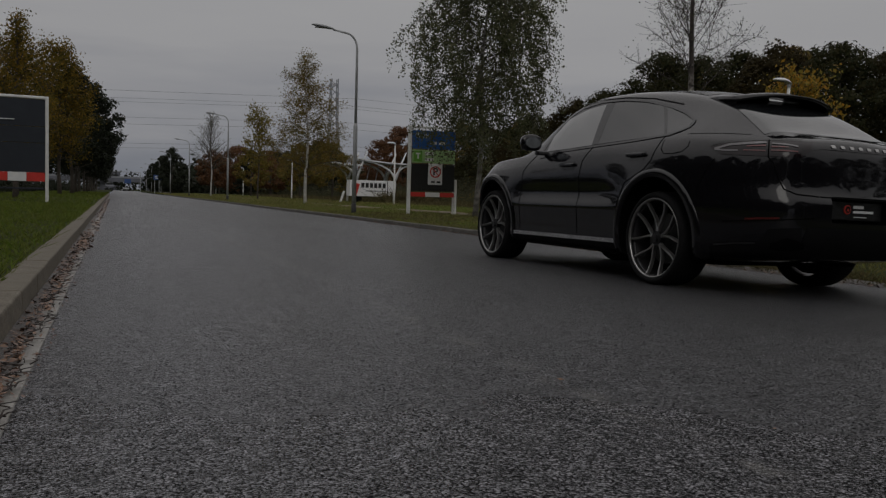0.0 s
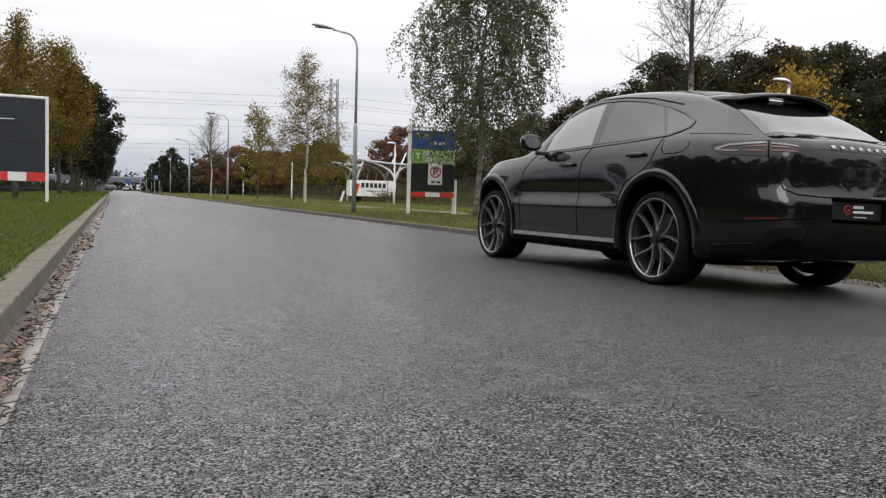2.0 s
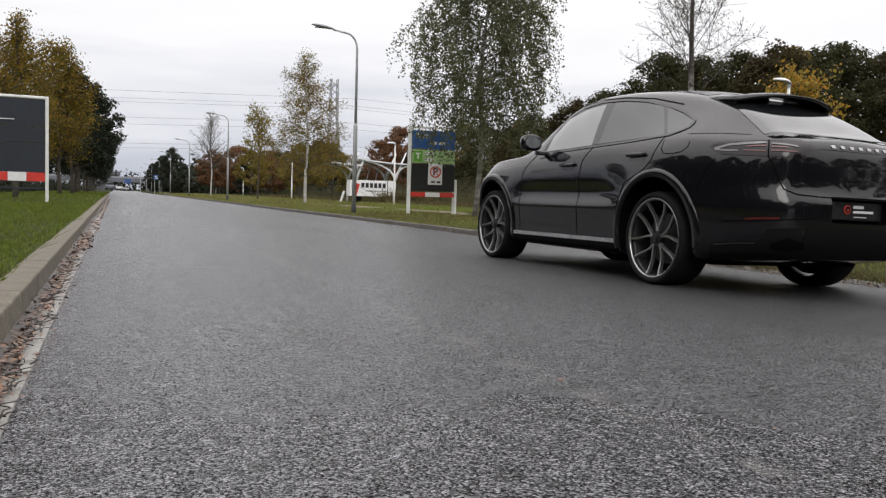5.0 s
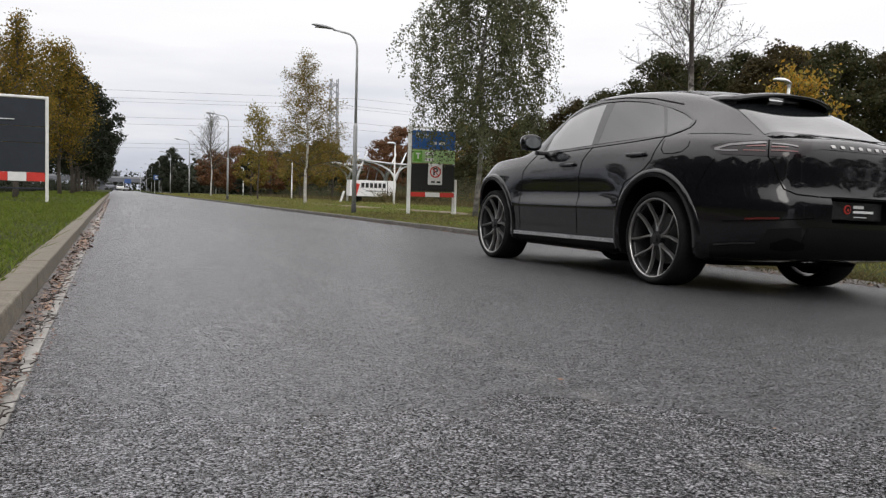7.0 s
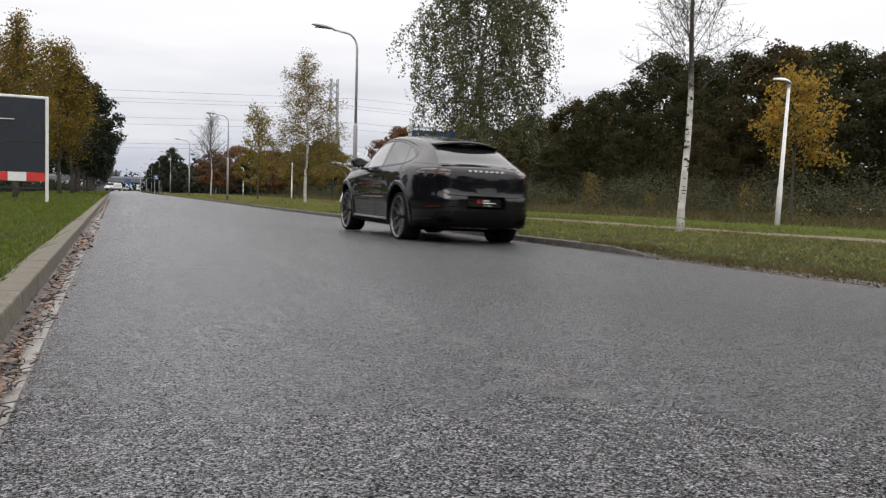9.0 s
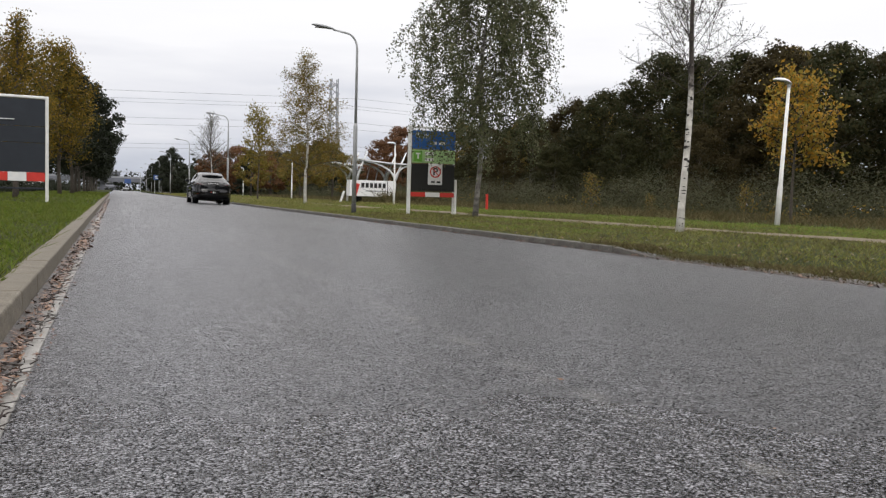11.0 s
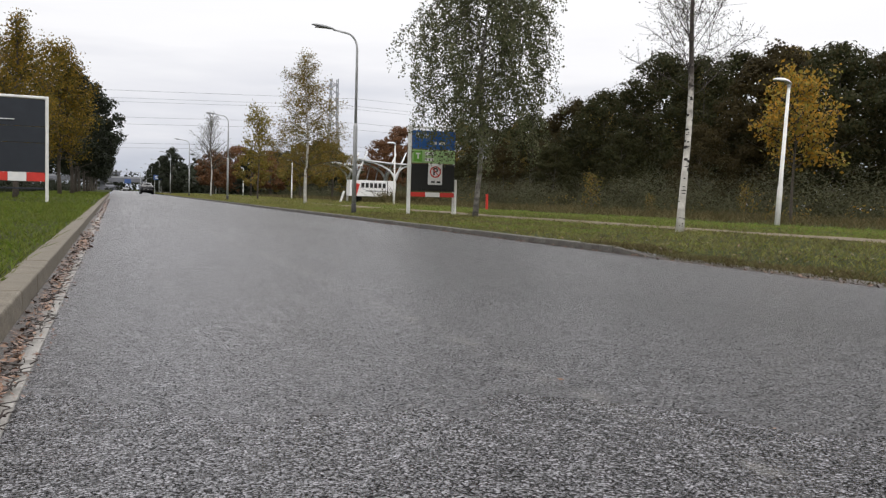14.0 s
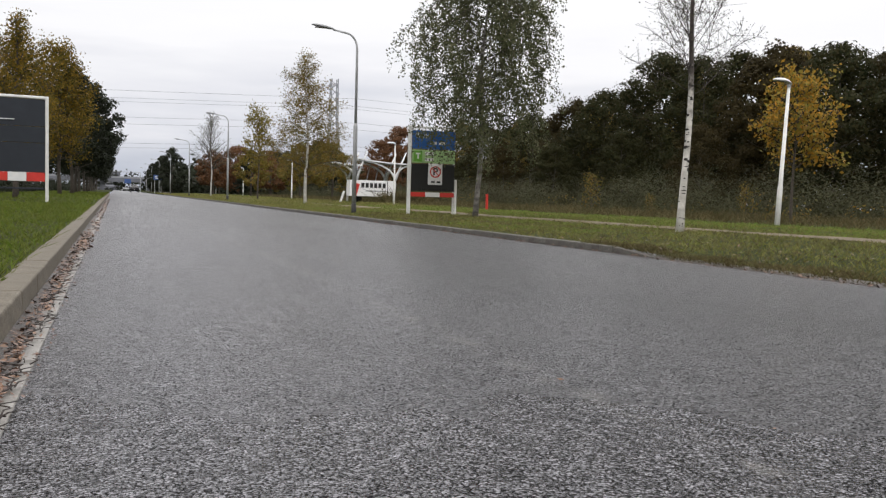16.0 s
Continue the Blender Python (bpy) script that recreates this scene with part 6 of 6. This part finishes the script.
def litter():
    """Fallen leaves in the gutter, on the kerb edge and on the road."""
    rng = np.random.default_rng(19)

    def scatter(n, xr, yr, size, zf, power=1.0):
        y = yr[0] + (yr[1] - yr[0]) * rng.uniform(size=n) ** power
        x = xr[0] + (xr[1] - xr[0]) * rng.uniform(size=n)
        c = np.stack([x, y, np.array([zf(a, b) for a, b in zip(x, y)]) + rng.uniform(0.003, 0.022, n)], 1)
        a = rng.uniform(0, 6.28, n)
        d = np.stack([np.cos(a), np.sin(a), rng.normal(0, 0.28, n)], 1)
        e = np.stack([-np.sin(a), np.cos(a), rng.normal(0, 0.35, n)], 1)
        s = (size * rng.uniform(0.5, 1.4, n))[:, None]
        return np.stack([c - d * s * 0.5, c + e * s * 0.24 + d * s * 0.06, c + d * s * 0.5, c - e * s * 0.24 + d * s * 0.06], 1)

    gut = lambda x, y: -0.018
    a = np.concatenate([scatter(1500, (LEFT + 0.002, LEFT + 0.11), (2.9, 14), 0.034, gut, 1.1), scatter(500, (LEFT + 0.06, LEFT + 0.19), (3.0, 16), 0.024, gut, 1.1)])
    b = scatter(800, (LEFT + 0.002, LEFT + 0.20), (10, 60), 0.07, gut, 1.2)
    tagged(new("fallen_leaves", quads_mesh("fallen_leaves", np.concatenate([a, b]), M["litter"])), "brown and orange fallen leaves along the gutter", "fallen leaves", kind="stuff")
    c = scatter(700, (RIGHT - 0.10, RIGHT + 0.05), (4, 26), 0.05, lambda x, y: road_z(x), 1.0)
    d = scatter(260, (RIGHT + 0.1, RIGHT + 2.5), (4, 22), 0.05, lambda x, y: ground_z(x, y) + 0.03, 1.0)
    e2 = scatter(70, (0.2, RIGHT), (1.5, 26), 0.022, lambda x, y: road_z(x) - 0.002, 1.2)
    tagged(new("fallen_leaves_right", quads_mesh("fallen_leaves_right", np.concatenate([c, d, e2]), M["litter"])), "scattered pale leaves on the road edge", "fallen leaves", kind="stuff")
    # dark earth and rotting leaves where the verge meets the road
    ev, ef = [], []
    for i, y in enumerate(steps((1.0, 10.2, 0.07))):
        w = 0.035 + 0.05 * noise.noise((5, y * 3.0, 0)) + 0.03 * noise.noise((2, y * 9.0, 0))
        h = 0.012 + 0.012 * noise.noise((8, y * 7.0, 0))
        ev += [(RIGHT - max(0.008, w), y, road_z(RIGHT) - 0.012), (RIGHT + 0.02, y, road_z(RIGHT) + h), (RIGHT + 0.13, y, road_z(RIGHT) + h + 0.022), (RIGHT + 0.22, y, road_z(RIGHT) - 0.03)]
        if i:
            k = i * 4
            ef += [(k - 4 + j, k - 3 + j, k + 1 + j, k + j) for j in range(3)]
    tagged(new("verge_edge_earth", mesh_of("verge_edge_earth", ev, ef, M["litter_dark"], True)), "dark crumbling earth at the edge of the verge", "earth", kind="stuff")
    # dead twigs washed into the gutter
    twigs = []
    for _ in range(420):
        x, y = LEFT + rng.uniform(0.02, 0.15), rng.uniform(2.2, 14)
        a, ln = rng.normal(1.3, 0.7), rng.uniform(0.05, 0.20)
        d = np.array([math.cos(a), math.sin(a), 0.0])
        p = np.array([x, y, -0.010])
        q = p + d * ln
        if LEFT + 0.01 < q[0] < LEFT + 0.18:
            bend = np.array([-d[1], d[0], 0.0]) * ln * rng.uniform(-0.2, 0.2)
            twigs.append(tube_arrays([p, (p + q) / 2 + bend + np.array([0, 0, rng.uniform(0, 0.012)]), q], [0.003, 0.0026, 0.0015], 4))
    tagged(new("fallen_twigs", mesh_of("fallen_twigs", *arrays_join(twigs), M["twig"], True)), "dead twigs washed up in the gutter", "twigs", kind="stuff")
    # damp humus in the gutter under the leaves
    vs, fs = [], []
    ys = steps((2.0, 20, 0.1), (20, 60, 0.5))
    for i, y in enumerate(ys):
        w = (0.075 if y > 3.4 else 0.045) + 0.05 * noise.noise((0, y * 2.1, 0)) + 0.04 * noise.noise((3, y * 0.6, 0))
        vs += [(LEFT - 0.005, y, 0.0), (LEFT + w * 0.5, y, -0.010 + 0.006 * noise.noise((1, y * 5, 0))), (LEFT + max(0.01, w), y, -0.0215)]
        if i:
            k = i * 3
            fs += [(k - 3, k - 2, k + 1, k), (k - 2, k - 1, k + 2, k + 1)]
    tagged(new("leaf_mulch", mesh_of("leaf_mulch", vs, fs, M["litter_dark"], True)), "wet dark leaf mulch against the kerb", "leaf mulch", kind="stuff")


def pylon():
    t = thing("power_pylon", pose(63.5, 260, 0), "distant grey lattice power pylon", "pylon")
    top = 36.5
    pieces = []
    def w(z):
        return 2.6 - 1.5 * min(1, z / 24) - 0.1 * max(0, (z - 24) / 12)
    for sx in (-1, 1):
        for sy in (-1, 1):
            pieces.append(tube_arrays([(sx * w(z), sy * w(z), z) for z in (0, 12, 24, top)], [0.20] * 4, 4))
    z = 0.0
    while z < top - 2:
        h = 2.4
        for sx in (-1, 1):
            pieces.append(tube_arrays([(sx * w(z), -w(z), z), (sx * w(z + h), w(z + h), z + h)], [0.12, 0.12], 3))
            pieces.append(tube_arrays([(-w(z) * sx, -w(z), z), (w(z + h) * sx, -w(z + h), z + h)], [0.12, 0.12], 3))
        z += h
    v, f = arrays_join(pieces)
    hang("lattice", mesh_of("lattice", v, f, M["lattice"]), t)
    for z in (33.5, 27.0, 20.5):
        v, f = arrays_join([tube_arrays([(-1, s, z), (-1, s * 5.5, z + 0.3)], [0.18, 0.08], 4) for s in (-1, 1)] + [tube_arrays([(-1, s, z + 1.6), (-1, s * 5.5, z + 0.3)], [0.12, 0.08], 4) for s in (-1, 1)])
        hang("cross_arm", mesh_of("cross_arm", v, f, M["lattice"]), t)
    for z, dy in ((29.2, -5.5), (28.2, 5.5), (26.6, 0), (21.8, -5.5), (20.7, 5.5), (14.6, -5), (13.8, 5)):
        pts = []
        for i in range(25):
            u = i / 24
            x = -260 + 330 * u
            pts.append((x, 260 + dy, z + 0.02 * (x - 15) - 1.4 * math.sin(math.pi * u)))
        for i in range(1, 25):
            u = i / 24
            pts.append((70 + 300 * u, 260 + dy + 40 * u, z + 1.1 - 2.4 * math.sin(math.pi * u * 0.9)))
        tagged(new("power_line", mesh_of("power_line", *tube_arrays(pts, [0.045] * len(pts), 3), M["cable"])), "thin overhead power cable across the sky", "power line", "power lines")


# ---------- putting it all in place ----------
kerbs()
for i, y in enumerate((-4, 28.0, 62.5, 96, 129, 162, 195, 228)):
    street_lamp(pose(7.6, y, 0.1, 0, 0, 4), "tall grey street lamp with a curved arm, on the verge")
for y in (54, 89, 125, 160):
    path_lamp(pose(17.4, y, ground_z(17.4, y)), "slim white path lamp with a domed hood")
town_sign()
sign_back()
shelter()
path_lamp(pose(17.4, 18.85, ground_z(17.4, 18.85), 0, 2.5, 0), "slim white path lamp with a domed hood, leaning slightly")
CAR, WHEELS = build_car()
VAN = plain_vehicle(pose(1.2, 400, 0.03), 5.2, 2.0, 2.2, M["sign_white"], "white delivery van coming up the street and turning off", "van", True)
far_end()
birches()
verge_trees()
woods()
undergrowth()
grass()
litter()
pylon()

DRIVE = [(0.0, 5.80), (7.6, 5.80), (7.8, 5.86), (8.0, 6.08), (8.2, 6.67), (8.3, 7.10), (8.6, 8.90), (8.9, 11.50), (9.1, 13.60), (9.6, 20.0), (10.2, 30.2), (10.8, 42.3), (11.4, 56.0), (12.0, 71.0), (12.5, 85.0),
         (13.0, 100.0), (13.5, 115.5), (14.0, 132.0), (14.5, 149.0), (15.0, 166.5), (15.5, 185.0), (16.0, 204.0)]
SIDEWAYS = [(0.0, 5.0), (7.6, 5.0), (8.3, 5.03), (9.1, 5.03), (11.4, 4.75), (16.0, 4.3)]
HEADING = [(0.0, 2.1), (7.6, 2.1), (8.3, 2.3), (8.6, 1.9), (9.0, 1.2), (9.3, 0.8), (11.4, 0.6), (12.5, 0.3), (16.0, 0.0)]
SQUAT = [(0.0, 0.0), (7.6, 0.0), (8.0, 0.4), (8.4, 1.0), (11.4, 1.0), (13.0, 0.5), (16.0, 0.4)]


def motions():
    rows = []
    times = [0.0, 7.6] + [7.6 + 0.1 * i for i in range(1, 84)] + [16.0]
    for t in times:
        x, y, h = spline(SIDEWAYS, t), spline(DRIVE, t), spline(HEADING, t)
        squat = spline(SQUAT, t)
        rows.append((t, pose(x, y, road_z(x) - 0.025 * squat, 0.75 * squat, 1.15, h)))
    walk(CAR, rows)
    # the oncoming van, which turns off behind the avenue trees
    walk(VAN, [(0.0, pose(1.3, 400, 0.03)), (3.0, pose(1.4, 345, 0.03)), (6.5, pose(1.7, 278, 0.03)), (8.0, pose(1.7, 245, 0.03, 0, 0, -4)), (8.6, pose(1.0, 233, 0.03, 0, 0, -12)),
               (9.1, pose(-0.6, 225, 0.03, 0, 0, -32)), (9.8, pose(-6, 221, 0.12, 0, 0, -80)), (11.0, pose(-18, 220, 0.12, 0, 0, -88)), (16.0, pose(-80, 220, 0.12, 0, 0, -90))])
    for w in WHEELS:
        at = w.matrix_basis.translation.copy()
        turn, rows = 0.0, [(0.0, pose(*at)), (7.6, pose(*at))]
        last = 5.80
        for i in range(1, 253):
            t = 7.6 + i / 30
            y = spline(DRIVE, t)
            turn += min(radians(80), (y - last) / WHEEL_R)
            last = y
            rows.append((t, Matrix.Translation(at) @ Matrix.Rotation(-turn, 4, "X")))
        walk(w, rows)


motions()
